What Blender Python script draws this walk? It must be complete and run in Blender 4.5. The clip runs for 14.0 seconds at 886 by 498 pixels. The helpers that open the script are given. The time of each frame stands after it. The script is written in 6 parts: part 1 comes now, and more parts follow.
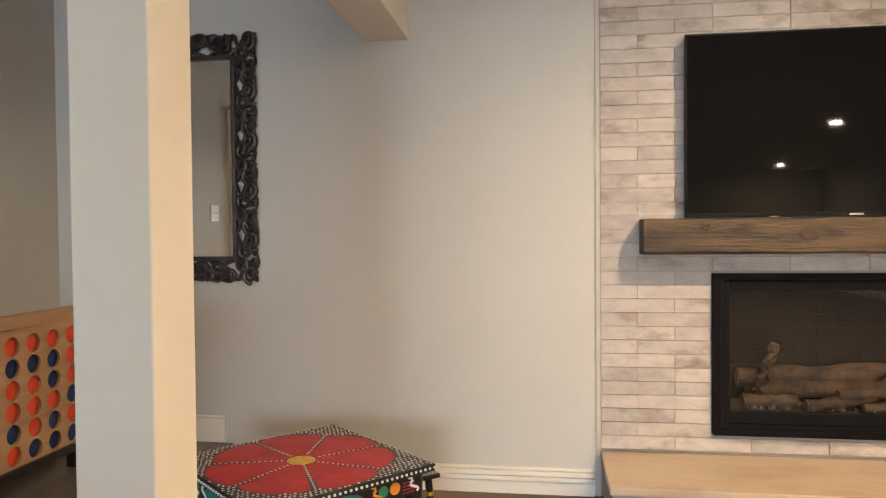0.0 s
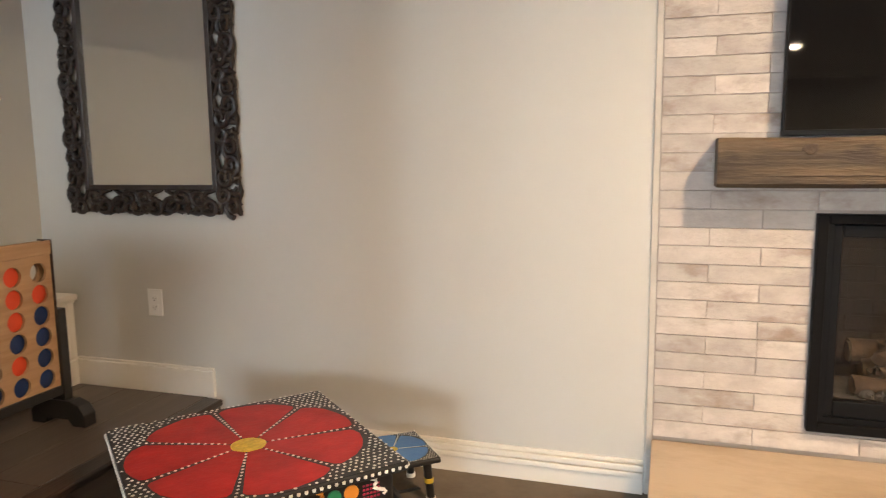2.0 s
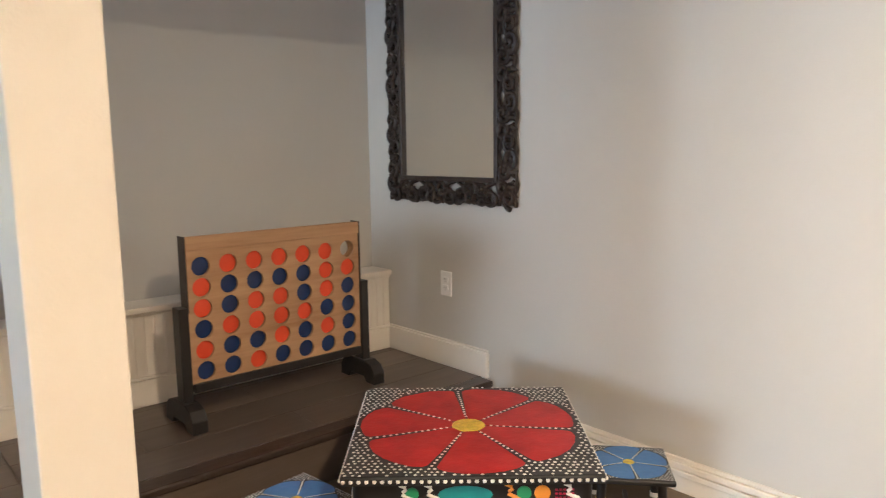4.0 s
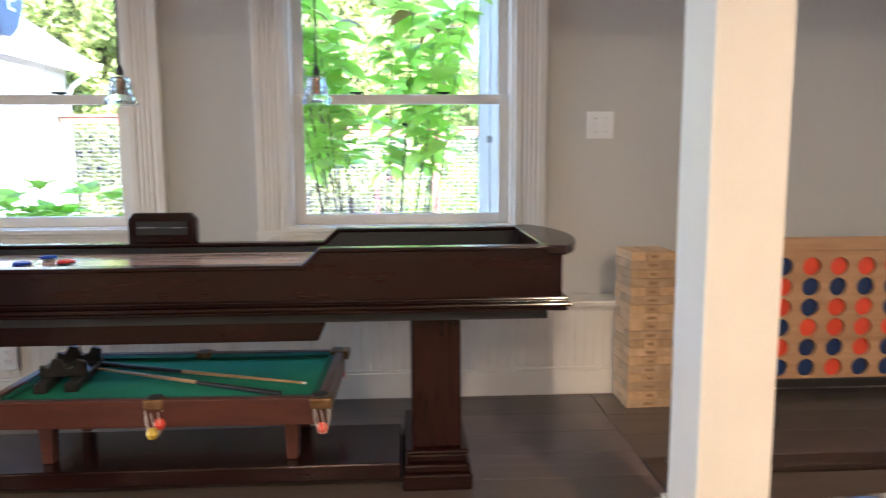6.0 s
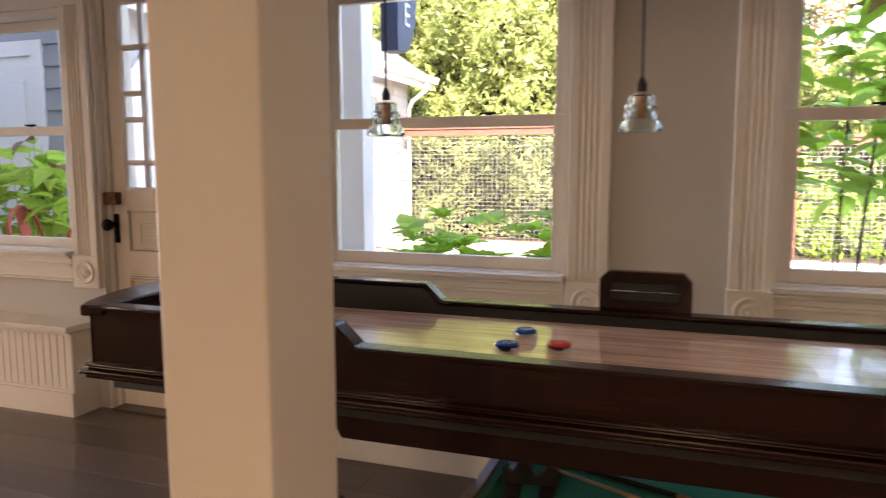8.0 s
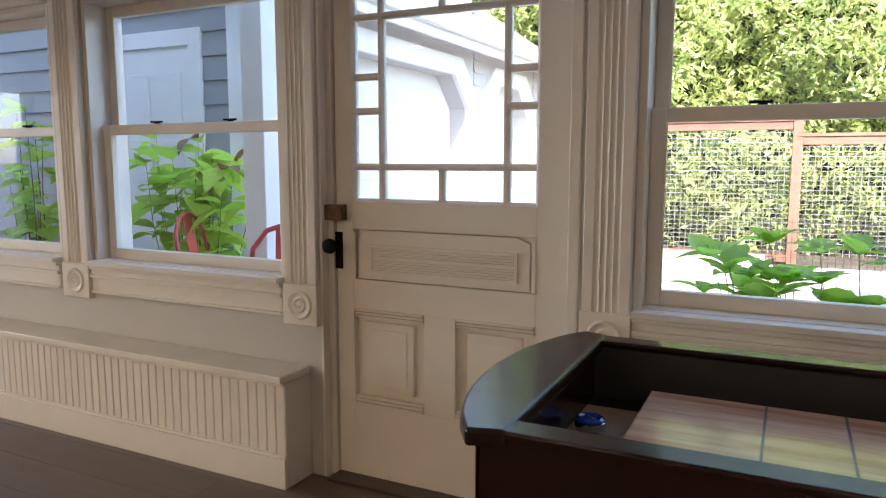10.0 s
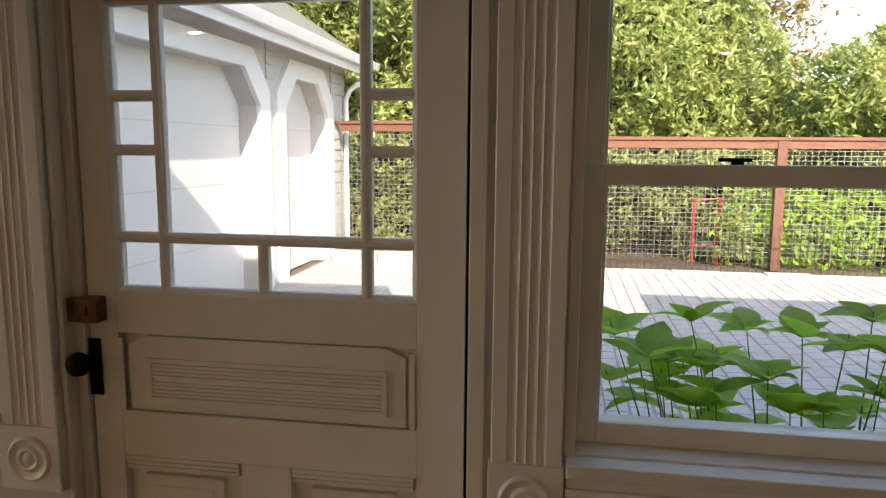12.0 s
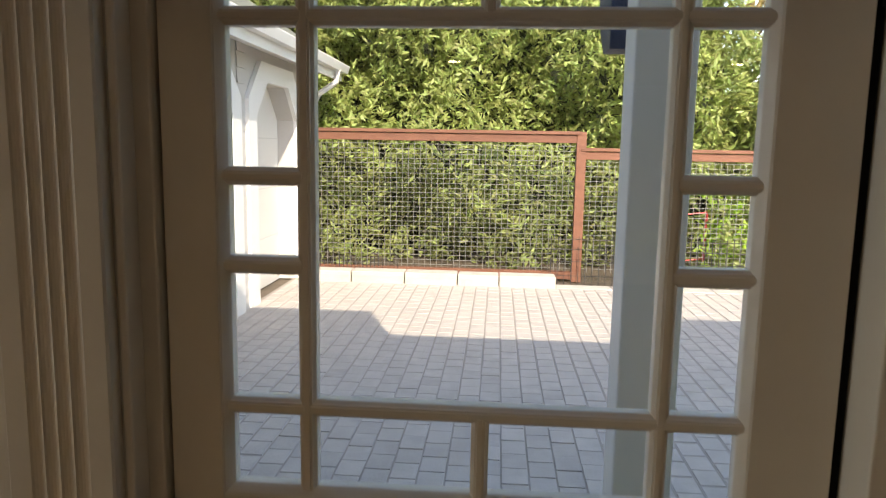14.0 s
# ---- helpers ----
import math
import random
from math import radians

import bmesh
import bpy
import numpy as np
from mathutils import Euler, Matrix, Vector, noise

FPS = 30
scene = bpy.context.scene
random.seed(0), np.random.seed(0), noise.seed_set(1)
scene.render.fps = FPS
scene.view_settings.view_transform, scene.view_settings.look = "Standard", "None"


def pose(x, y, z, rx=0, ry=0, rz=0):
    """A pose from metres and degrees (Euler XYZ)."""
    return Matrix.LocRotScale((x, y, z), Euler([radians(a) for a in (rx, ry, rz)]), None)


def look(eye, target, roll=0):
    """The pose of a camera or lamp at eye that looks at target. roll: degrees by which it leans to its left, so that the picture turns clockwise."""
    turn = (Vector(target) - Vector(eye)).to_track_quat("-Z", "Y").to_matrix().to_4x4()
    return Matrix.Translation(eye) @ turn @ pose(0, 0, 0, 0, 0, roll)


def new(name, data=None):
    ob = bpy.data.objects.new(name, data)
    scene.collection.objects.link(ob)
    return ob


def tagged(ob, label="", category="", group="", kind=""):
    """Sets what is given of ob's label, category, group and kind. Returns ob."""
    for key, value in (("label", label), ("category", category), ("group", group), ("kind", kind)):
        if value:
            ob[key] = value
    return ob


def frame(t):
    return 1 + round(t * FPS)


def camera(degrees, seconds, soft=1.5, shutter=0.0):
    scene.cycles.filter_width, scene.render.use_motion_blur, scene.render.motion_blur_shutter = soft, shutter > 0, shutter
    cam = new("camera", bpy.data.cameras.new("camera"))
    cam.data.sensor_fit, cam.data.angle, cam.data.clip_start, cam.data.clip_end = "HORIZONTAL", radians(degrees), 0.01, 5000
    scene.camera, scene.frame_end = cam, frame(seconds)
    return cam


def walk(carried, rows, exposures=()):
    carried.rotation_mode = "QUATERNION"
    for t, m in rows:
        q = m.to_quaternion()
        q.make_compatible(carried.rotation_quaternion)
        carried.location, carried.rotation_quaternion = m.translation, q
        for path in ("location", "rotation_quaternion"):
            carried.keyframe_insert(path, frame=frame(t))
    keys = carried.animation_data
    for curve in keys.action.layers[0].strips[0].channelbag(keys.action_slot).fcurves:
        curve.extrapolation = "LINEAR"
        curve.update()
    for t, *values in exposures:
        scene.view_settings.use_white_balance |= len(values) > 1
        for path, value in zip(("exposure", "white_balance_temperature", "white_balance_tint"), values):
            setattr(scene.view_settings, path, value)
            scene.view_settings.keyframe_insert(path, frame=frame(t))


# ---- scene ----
cam = camera(63.7, 14.0, 1.1, 0.3)
PATH = [
    (0, (-0.16, -0.176, 1.017), (-0.442, 1.804, 0.973), -0.5),
    (0.5, (-0.096, 0.021, 0.989), (-0.448, 1.986, 0.879), -0.5),
    (1, (-0.052, 0.245, 1.039), (-0.419, 2.2, 0.834), -0.4),
    (1.5, (0.014, 0.481, 1.054), (-0.394, 2.421, 0.795), -0.4),
    (2, (0.119, 0.598, 1.045), (-0.479, 2.487, 0.77), -0.7),
    (2.2, (0.184, 0.619, 1.036), (-0.526, 2.469, 0.762), -0.7),
    (4.3, (0.544, 0.886, 1.041), (-1.026, 2.094, 0.767), -0.6),
    (4.5, (0.579, 0.854, 1.026), (-1.051, 1.982, 0.756), -0.5),
    (5, (0.647, 0.769, 1.017), (-1.132, 1.645, 0.751), -0.5),
    (5.5, (0.662, 0.635, 1.043), (-1.248, 1.165, 0.775), -0.2),
    (5.6, (0.66, 0.604, 1.034), (-1.272, 1.053, 0.778), -0.2),
    (5.8, (0.624, 0.533, 1.043), (-1.339, 0.807, 0.778), -0.1),
    (6, (0.577, 0.493, 1.045), (-1.404, 0.596, 0.789), -0.3),
    (6.5, (0.397, 0.406, 1.077), (-1.576, 0.174, 0.844), -0.4),
    (7, (0.228, 0.209, 1.138), (-1.715, -0.198, 0.898), -0.3),
    (7.5, (0.113, -0.003, 1.137), (-1.808, -0.504, 0.9), -0.3),
    (8, (-0.055, -0.265, 1.142), (-1.927, -0.928, 0.905), -0.1),
    (8.5, (-0.155, -0.518, 1.113), (-1.938, -1.393, 0.879), 0.1),
    (8.7, (-0.189, -0.627, 1.118), (-1.944, -1.557, 0.887), 0.0),
    (10.8, (-0.758, -1.617, 1.208), (-2.6, -2.341, 0.919), 0.2),
    (11, (-0.824, -1.665, 1.22), (-2.709, -2.268, 0.931), 0.3),
    (11.5, (-1.076, -1.684, 1.281), (-3.005, -2.133, 1.005), 0.4),
    (12, (-1.216, -1.737, 1.349), (-3.17, -2.062, 1.071), 0.4),
    (12.5, (-1.331, -1.925, 1.352), (-3.298, -2.16, 1.073), 0.5),
    (13, (-1.441, -2.131, 1.365), (-3.413, -2.313, 1.086), 0.6),
    (13.5, (-1.626, -2.29, 1.402), (-3.599, -2.448, 1.12), 0.7),
    (14, (-1.757, -2.36, 1.5), (-3.731, -2.509, 1.218), 1.0),
]
walk(cam, [(t, look(eye, target, roll)) for t, eye, target, roll in PATH],
     [(0.0, 3.98, 6050, 11), (2.2, 4.22, 6050, 11), (4.3, 4.35, 5400, 10), (5.5, 4.45, 5200, 13), (6.0, 4.4, 5300, 14), (6.6, 4.1, 5400, 14), (7.1, 3.7, 5900, 17), (7.5, 3.5, 6900, 26), (8.0, 3.45, 7000, 27), (8.7, 3.4, 6800, 24),
      (10.8, 3.05, 5900, 13), (11.3, 2.75, 6400, 14), (12.0, 2.2, 7300, 15), (12.5, 1.98, 7500, 13), (13.0, 1.95, 7400, 12), (14.0, 1.9, 7400, 12)])

# ---- light ----
SUN_UP, SUN_TURN = 34.3, 20.0          # degrees: height, and from +x towards +y
world = bpy.data.worlds.new("sky")
scene.world = world
world.use_nodes = True
wn = world.node_tree
sky = wn.nodes.new("ShaderNodeTexSky")
sky.sky_type, sky.sun_disc = "NISHITA", False
sky.sun_elevation, sky.sun_rotation = radians(SUN_UP), radians(90 - SUN_TURN)
wn.links.new(sky.outputs[0], wn.nodes["Background"].inputs[0])
wn.nodes["Background"].inputs[1].default_value = 0.15
sun = new("sun", bpy.data.lights.new("sun", "SUN"))
sun.data.energy, sun.data.angle, sun.data.color = 2.1, radians(0.5), (1.0, 0.93, 0.82)
sun_way = Vector((math.cos(radians(SUN_UP)) * math.cos(radians(SUN_TURN)), math.cos(radians(SUN_UP)) * math.sin(radians(SUN_TURN)), math.sin(radians(SUN_UP))))
sun.matrix_world = look(sun_way * 30, (0, 0, 0))
CEIL = 2.3
LAMPS = [(1.1, 1.62, 0.55), (3.3, -0.2, 1.1), (1.6, -4.8, 0.45), (3.28, -2.8, 0.65), (0.6, -6.6, 0.4), (4.42, -8.5, 0.5), (1.2, -8.5, 0.35)]    # place, and share of the usual power; most places are added, tuned for brightness
LAMP_WATTS, LAMP_COLOR = 2.7, (1.0, 0.50, 0.20)


# ---- materials ----
def mat(name, color, rough=0.6, color2=None, scale=6.0, detail=5.0, stretch=(1, 1, 1), bump=0.0, bump_scale=60.0, metal=0.0, vary=0.0, coat=0.0, sharp=(0.3, 0.7), spec=0.5):
    """Procedural surface: two colours mixed by noise at a large and a small scale, fine relief, and a difference from piece to piece."""
    m = bpy.data.materials.new(name)
    m.use_nodes = True
    t = m.node_tree
    b = t.nodes["Principled BSDF"]
    b.inputs["Roughness"].default_value, b.inputs["Metallic"].default_value = rough, metal
    b.inputs["Coat Weight"].default_value, b.inputs["Specular IOR Level"].default_value = coat, spec
    b.inputs["Coat Roughness"].default_value = 0.08
    co = t.nodes.new("ShaderNodeTexCoord")
    mp = t.nodes.new("ShaderNodeMapping")
    mp.inputs["Scale"].default_value = stretch
    t.links.new(co.outputs["Object"], mp.inputs[0])
    info = t.nodes.new("ShaderNodeObjectInfo")
    if vary:
        off = t.nodes.new("ShaderNodeVectorMath")
        off.operation = "SCALE"
        off.inputs[0].default_value = (37.0, 23.0, 11.0)
        t.links.new(info.outputs["Random"], off.inputs["Scale"])
        t.links.new(off.outputs[0], mp.inputs["Location"])
    n1 = t.nodes.new("ShaderNodeTexNoise")
    n1.inputs["Scale"].default_value, n1.inputs["Detail"].default_value = scale, detail
    n1.inputs["Roughness"].default_value = 0.62
    t.links.new(mp.outputs[0], n1.inputs[0])
    ramp = t.nodes.new("ShaderNodeMapRange")
    ramp.inputs[1].default_value, ramp.inputs[2].default_value = sharp
    t.links.new(n1.outputs[0], ramp.inputs[0])
    mix = t.nodes.new("ShaderNodeMix")
    mix.data_type = "RGBA"
    mix.inputs[6].default_value = (*color, 1)
    mix.inputs[7].default_value = (*(color2 or [c * 0.93 for c in color]), 1)
    t.links.new(ramp.outputs[0], mix.inputs[0])
    out = mix.outputs[2]
    if vary:
        hsv = t.nodes.new("ShaderNodeHueSaturation")
        rng = t.nodes.new("ShaderNodeMapRange")
        rng.inputs[3].default_value, rng.inputs[4].default_value = 1 - vary, 1 + vary
        t.links.new(info.outputs["Random"], rng.inputs[0])
        t.links.new(rng.outputs[0], hsv.inputs["Value"])
        t.links.new(out, hsv.inputs["Color"])
        out = hsv.outputs[0]
    t.links.new(out, b.inputs["Base Color"])
    if bump:
        n2 = t.nodes.new("ShaderNodeTexNoise")
        n2.inputs["Scale"].default_value, n2.inputs["Detail"].default_value = bump_scale, 4
        t.links.new(mp.outputs[0], n2.inputs[0])
        bp = t.nodes.new("ShaderNodeBump")
        bp.inputs["Strength"].default_value, bp.inputs["Distance"].default_value = bump, 0.01
        t.links.new(n2.outputs[0], bp.inputs["Height"])
        t.links.new(bp.outputs[0], b.inputs["Normal"])
        rr = t.nodes.new("ShaderNodeMapRange")
        rr.inputs[3].default_value, rr.inputs[4].default_value = max(0.02, rough - 0.07), min(1, rough + 0.07)
        t.links.new(n1.outputs[0], rr.inputs[0])
        t.links.new(rr.outputs[0], b.inputs["Roughness"])
    return m


def glass_mat(name, rough=0.0, tint=(1, 1, 1)):
    """A thin window pane: clear, with the gloss of glass at a slant."""
    m = bpy.data.materials.new(name)
    m.use_nodes = True
    t = m.node_tree
    t.nodes.clear()
    out = t.nodes.new("ShaderNodeOutputMaterial")
    tr, gl, mx, lw, pw, mr = (t.nodes.new(k) for k in ("ShaderNodeBsdfTransparent", "ShaderNodeBsdfGlossy", "ShaderNodeMixShader", "ShaderNodeLayerWeight", "ShaderNodeMath", "ShaderNodeMapRange"))
    gl.inputs["Roughness"].default_value = rough
    tr.inputs[0].default_value = (*tint, 1)
    lw.inputs[0].default_value, pw.operation, pw.inputs[1].default_value = 0.5, "POWER", 5.0
    mr.inputs[3].default_value, mr.inputs[4].default_value = 0.04, 0.9
    t.links.new(lw.outputs["Facing"], pw.inputs[0])
    t.links.new(pw.outputs[0], mr.inputs[0])
    t.links.new(mr.outputs[0], mx.inputs[0])
    t.links.new(tr.outputs[0], mx.inputs[1])
    t.links.new(gl.outputs[0], mx.inputs[2])
    t.links.new(mx.outputs[0], out.inputs[0])
    return m


def glow_mat(name, color, strength):
    m = bpy.data.materials.new(name)
    m.use_nodes = True
    b = m.node_tree.nodes["Principled BSDF"]
    b.inputs["Emission Color"].default_value, b.inputs["Emission Strength"].default_value = (*color, 1), strength
    return m


WALL = mat("wall_paint", (0.54, 0.52, 0.475), 0.7, (0.52, 0.50, 0.455), 2.0, bump=0.06, bump_scale=180)
CEILING = mat("ceiling_paint", (0.78, 0.77, 0.74), 0.85, bump=0.05, bump_scale=150)
WHITE = mat("white_trim_paint", (0.77, 0.725, 0.645), 0.38, (0.72, 0.67, 0.585), 4.0, bump=0.04, bump_scale=90)
COLUMN = mat("column_paint", (0.78, 0.735, 0.655), 0.55, (0.75, 0.70, 0.61), 5.0, bump=0.08, bump_scale=120)
PLANK = mat("dark_floor_wood", (0.118, 0.090, 0.074), 0.36, (0.086, 0.065, 0.054), 3.0, 8, (9, 0.7, 9), 0.0, 40, vary=0.16)
NOSING = mat("dark_nosing_wood", (0.05, 0.034, 0.026), 0.3, (0.028, 0.019, 0.015), 3.0, 8, (7, 0.7, 7), 0.1, 25)
MAHOG = mat("mahogany", (0.020, 0.0062, 0.0050), 0.22, (0.009, 0.0032, 0.0027), 4.0, 7, (6, 0.8, 6), 0.03, 30, coat=0.08, spec=0.3)
MAHOG_V = mat("mahogany_upright", (0.030, 0.0085, 0.0065), 0.2, (0.012, 0.004, 0.0035), 4.0, 7, (6, 6, 0.8), 0.03, 30, coat=0.08, spec=0.3)
BLACKIN = mat("black_lining", (0.012, 0.013, 0.013), 0.55, bump=0.2, bump_scale=300)
MAPLE = mat("maple_playfield", (0.84, 0.61, 0.47), 0.16, (0.56, 0.33, 0.23), 2.4, 9, (13, 0.9, 4), 0.02, 30, coat=0.6, sharp=(0.42, 0.62))
FELT = mat("green_felt", (0.015, 0.27, 0.16), 0.95, (0.012, 0.23, 0.14), 9.0, bump=0.3, bump_scale=500)
FELTB = mat("green_cushion", (0.008, 0.13, 0.08), 0.9, bump=0.3, bump_scale=500)
REDWOOD = mat("red_brown_wood", (0.10, 0.03, 0.018), 0.35, (0.055, 0.016, 0.011), 4.0, 7, (6, 0.8, 6), 0.05, 30)
BRASS = mat("worn_brass", (0.30, 0.19, 0.09), 0.38, (0.16, 0.095, 0.045), 30, metal=0.9, bump=0.15, bump_scale=120)
COPPERY = mat("bronze_latch", (0.20, 0.105, 0.05), 0.36, (0.07, 0.04, 0.025), 40, metal=0.8, bump=0.3, bump_scale=90)
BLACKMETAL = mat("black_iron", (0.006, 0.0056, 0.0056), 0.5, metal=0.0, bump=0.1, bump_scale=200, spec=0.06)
BLACKPAINT = mat("black_paint", (0.013, 0.012, 0.012), 0.4, (0.022, 0.02, 0.019), 12, bump=0.08, bump_scale=150)
BOARD = mat("light_plywood", (0.50, 0.315, 0.165), 0.5, (0.36, 0.20, 0.095), 3.0, 8, (5, 0.7, 9), 0.06, 40)
RED = mat("orange_red_disc", (0.78, 0.085, 0.03), 0.42, (0.70, 0.07, 0.025), 10, bump=0.04)
BLUE = mat("navy_disc", (0.012, 0.035, 0.13), 0.4, (0.010, 0.03, 0.11), 10, bump=0.04)
PINE = mat("pine_block", (0.64, 0.44, 0.24), 0.55, (0.50, 0.31, 0.15), 3.0, 8, (2, 12, 12), 0.1, 40, vary=0.22)
PINEX = mat("pine_block_end", (0.66, 0.47, 0.28), 0.6, (0.42, 0.27, 0.14), 18.0, 8, (1, 1, 1), 0.1, 40, vary=0.2)
STAMP = mat("burnt_stamp", (0.34, 0.21, 0.10), 0.7)
CARVED = mat("dark_carved_wood", (0.030, 0.019, 0.013), 0.36, (0.011, 0.007, 0.006), 14, 6, bump=0.35, bump_scale=70)
MIRROR = mat("mirror_silver", (0.86, 0.87, 0.85), 0.015, (0.86, 0.87, 0.85), metal=1.0)
PLATE = mat("white_plastic", (0.80, 0.79, 0.76), 0.3, bump=0.02)
SLOT = mat("dark_slot", (0.06, 0.055, 0.05), 0.6)
TVSCREEN = mat("black_glass_screen", (0.004, 0.004, 0.0045), 0.03, (0.004, 0.004, 0.0045), spec=0.22)
TVBODY = mat("black_plastic", (0.006, 0.006, 0.0065), 0.4, spec=0.1)
BEAMWOOD = mat("rustic_mantel_wood", (0.105, 0.070, 0.035), 0.66, (0.042, 0.027, 0.014), 2.2, 10, (1.1, 6, 8), 0.6, 12, sharp=(0.38, 0.62))
BRICKT = mat("whitewashed_brick_tile", (0.50, 0.45, 0.40), 0.6, (0.36, 0.31, 0.27), 9.0, 9, (1, 1, 1.7), 0.25, 60, vary=0.12, sharp=(0.36, 0.72))


def stained(m, colour, scale, lo, hi, stretch):
    """Adds broad stains of a second colour, in other places on every piece."""
    t = m.node_tree
    b = t.nodes["Principled BSDF"]
    src = b.inputs["Base Color"].links[0].from_socket
    co, info, off, add, mp, n, r, mx = (t.nodes.new(k) for k in ("ShaderNodeTexCoord", "ShaderNodeObjectInfo", "ShaderNodeVectorMath", "ShaderNodeVectorMath", "ShaderNodeMapping", "ShaderNodeTexNoise", "ShaderNodeMapRange", "ShaderNodeMix"))
    off.operation, off.inputs[0].default_value = "SCALE", (71.0, 13.0, 29.0)
    t.links.new(info.outputs["Random"], off.inputs["Scale"])
    mp.inputs["Scale"].default_value = stretch
    t.links.new(co.outputs["Object"], mp.inputs[0])
    t.links.new(mp.outputs[0], add.inputs[0])
    t.links.new(off.outputs[0], add.inputs[1])
    t.links.new(add.outputs[0], n.inputs[0])
    n.inputs["Scale"].default_value, n.inputs["Detail"].default_value, n.inputs["Roughness"].default_value = scale, 7, 0.6
    r.inputs[1].default_value, r.inputs[2].default_value, r.inputs[4].default_value = lo, hi, 0.85
    t.links.new(n.outputs[0], r.inputs[0])
    mx.data_type, mx.inputs[7].default_value = "RGBA", (*colour, 1)
    t.links.new(r.outputs[0], mx.inputs[0])
    t.links.new(src, mx.inputs[6])
    t.links.new(mx.outputs[2], b.inputs["Base Color"])


stained(BRICKT, (0.22, 0.155, 0.11), 4.0, 0.53, 0.68, (1, 1, 2.0))
GROUT = mat("grout", (0.34, 0.30, 0.265), 0.9, bump=0.2, bump_scale=200)
stained(BEAMWOOD, (0.030, 0.018, 0.010), 3.0, 0.56, 0.64, (1.3, 1.6, 3.0))
KNOT = mat("dark_wood_knot", (0.035, 0.021, 0.011), 0.7, (0.06, 0.036, 0.018), 30, bump=0.4, bump_scale=80)
HEARTH = mat("travertine_slab", (0.46, 0.37, 0.27), 0.4, (0.36, 0.275, 0.19), 3.0, 8, (1, 2, 1), 0.05, 60, sharp=(0.4, 0.66))
FIREBRICK = mat("dark_fire_brick", (0.019, 0.012, 0.009), 0.8, (0.009, 0.006, 0.005), 9, bump=0.3, bump_scale=60)
LOG = mat("ceramic_log_bark", (0.085, 0.052, 0.027), 0.85, (0.02, 0.013, 0.009), 12, 8, (1, 1, 1), 0.8, 45, sharp=(0.4, 0.6))
LOGEND = mat("log_cut_end", (0.15, 0.10, 0.055), 0.8, (0.09, 0.06, 0.035), 30, bump=0.3)
CHAR = mat("charred_ember", (0.03, 0.028, 0.027), 0.95, (0.075, 0.07, 0.065), 20, bump=0.8, bump_scale=60)
PANE = glass_mat("window_glass")
FIREGLASS = glass_mat("fire_glass", 0.02, (0.9, 0.9, 0.9))
TBLACK = mat("black_enamel", (0.012, 0.012, 0.013), 0.38, bump=0.1, bump_scale=90)
TRED = mat("red_enamel", (0.50, 0.016, 0.014), 0.45, (0.28, 0.008, 0.009), 7, 6, bump=0.12, bump_scale=60)
TBLUE = mat("blue_enamel", (0.075, 0.21, 0.50), 0.42, (0.05, 0.15, 0.38), 9, 6, bump=0.12, bump_scale=60)
TYELLOW = mat("yellow_enamel", (0.75, 0.53, 0.05), 0.45, (0.45, 0.33, 0.03), 60, bump=0.2)
TWHITE = mat("white_enamel", (0.78, 0.76, 0.70), 0.45)
TTEAL = mat("teal_enamel", (0.03, 0.27, 0.27), 0.42, (0.02, 0.2, 0.21), 12)
TGREEN = mat("green_enamel", (0.03, 0.25, 0.11), 0.42)
TORANGE = mat("orange_enamel", (0.72, 0.27, 0.03), 0.42)
TPINK = mat("crimson_enamel", (0.36, 0.02, 0.06), 0.42)
CHROME = mat("chrome", (0.75, 0.75, 0.74), 0.12, metal=1.0)
COPPER = mat("copper_socket", (0.34, 0.19, 0.12), 0.35, metal=1.0)
CABLE = mat("black_cable", (0.02, 0.018, 0.017), 0.6)
PUCKB = mat("blue_puck_cap", (0.015, 0.05, 0.42), 0.2, coat=0.5)
PUCKR = mat("red_puck_cap", (0.60, 0.03, 0.02), 0.2, coat=0.5)
CUEWOOD = mat("cue_maple", (0.55, 0.36, 0.18), 0.3, (0.45, 0.27, 0.12), 5, stretch=(8, 1, 8))
# outside
PAVER = mat("grey_concrete_paver", (0.48, 0.435, 0.39), 0.85, (0.38, 0.345, 0.31), 7.0, 8, bump=0.25, bump_scale=50, vary=0.07)
SAND = mat("joint_sand", (0.33, 0.295, 0.26), 0.95, bump=0.3)
SOIL = mat("garden_ground", (0.16, 0.125, 0.09), 0.95, (0.09, 0.07, 0.05), 3, bump=0.5, bump_scale=20)
CURB = mat("pale_concrete", (0.55, 0.51, 0.45), 0.85, (0.42, 0.39, 0.34), 5, bump=0.3, bump_scale=40)
SIDING = mat("grey_lap_siding", (0.30, 0.315, 0.325), 0.6, (0.27, 0.285, 0.295), 3, bump=0.05)
STUCCO = mat("pale_garage_siding", (0.52, 0.50, 0.47), 0.7, (0.48, 0.46, 0.43), 3, bump=0.08, bump_scale=120)
EXWHITE = mat("exterior_white_paint", (0.80, 0.79, 0.77), 0.5, (0.74, 0.73, 0.70), 3, bump=0.04)
GDOOR = mat("garage_door_paint", (0.66, 0.64, 0.60), 0.5, (0.63, 0.61, 0.57), 2)
SHINGLE = mat("grey_green_shingle", (0.20, 0.21, 0.18), 0.9, (0.13, 0.14, 0.12), 12, bump=0.4, bump_scale=60, vary=0.15)
CEDAR = mat("red_cedar", (0.21, 0.085, 0.048), 0.65, (0.13, 0.052, 0.03), 4, 7, (5, 0.8, 5), 0.2, 40, vary=0.1)
WIRE = mat("galvanised_wire", (0.30, 0.30, 0.29), 0.45, metal=0.6)
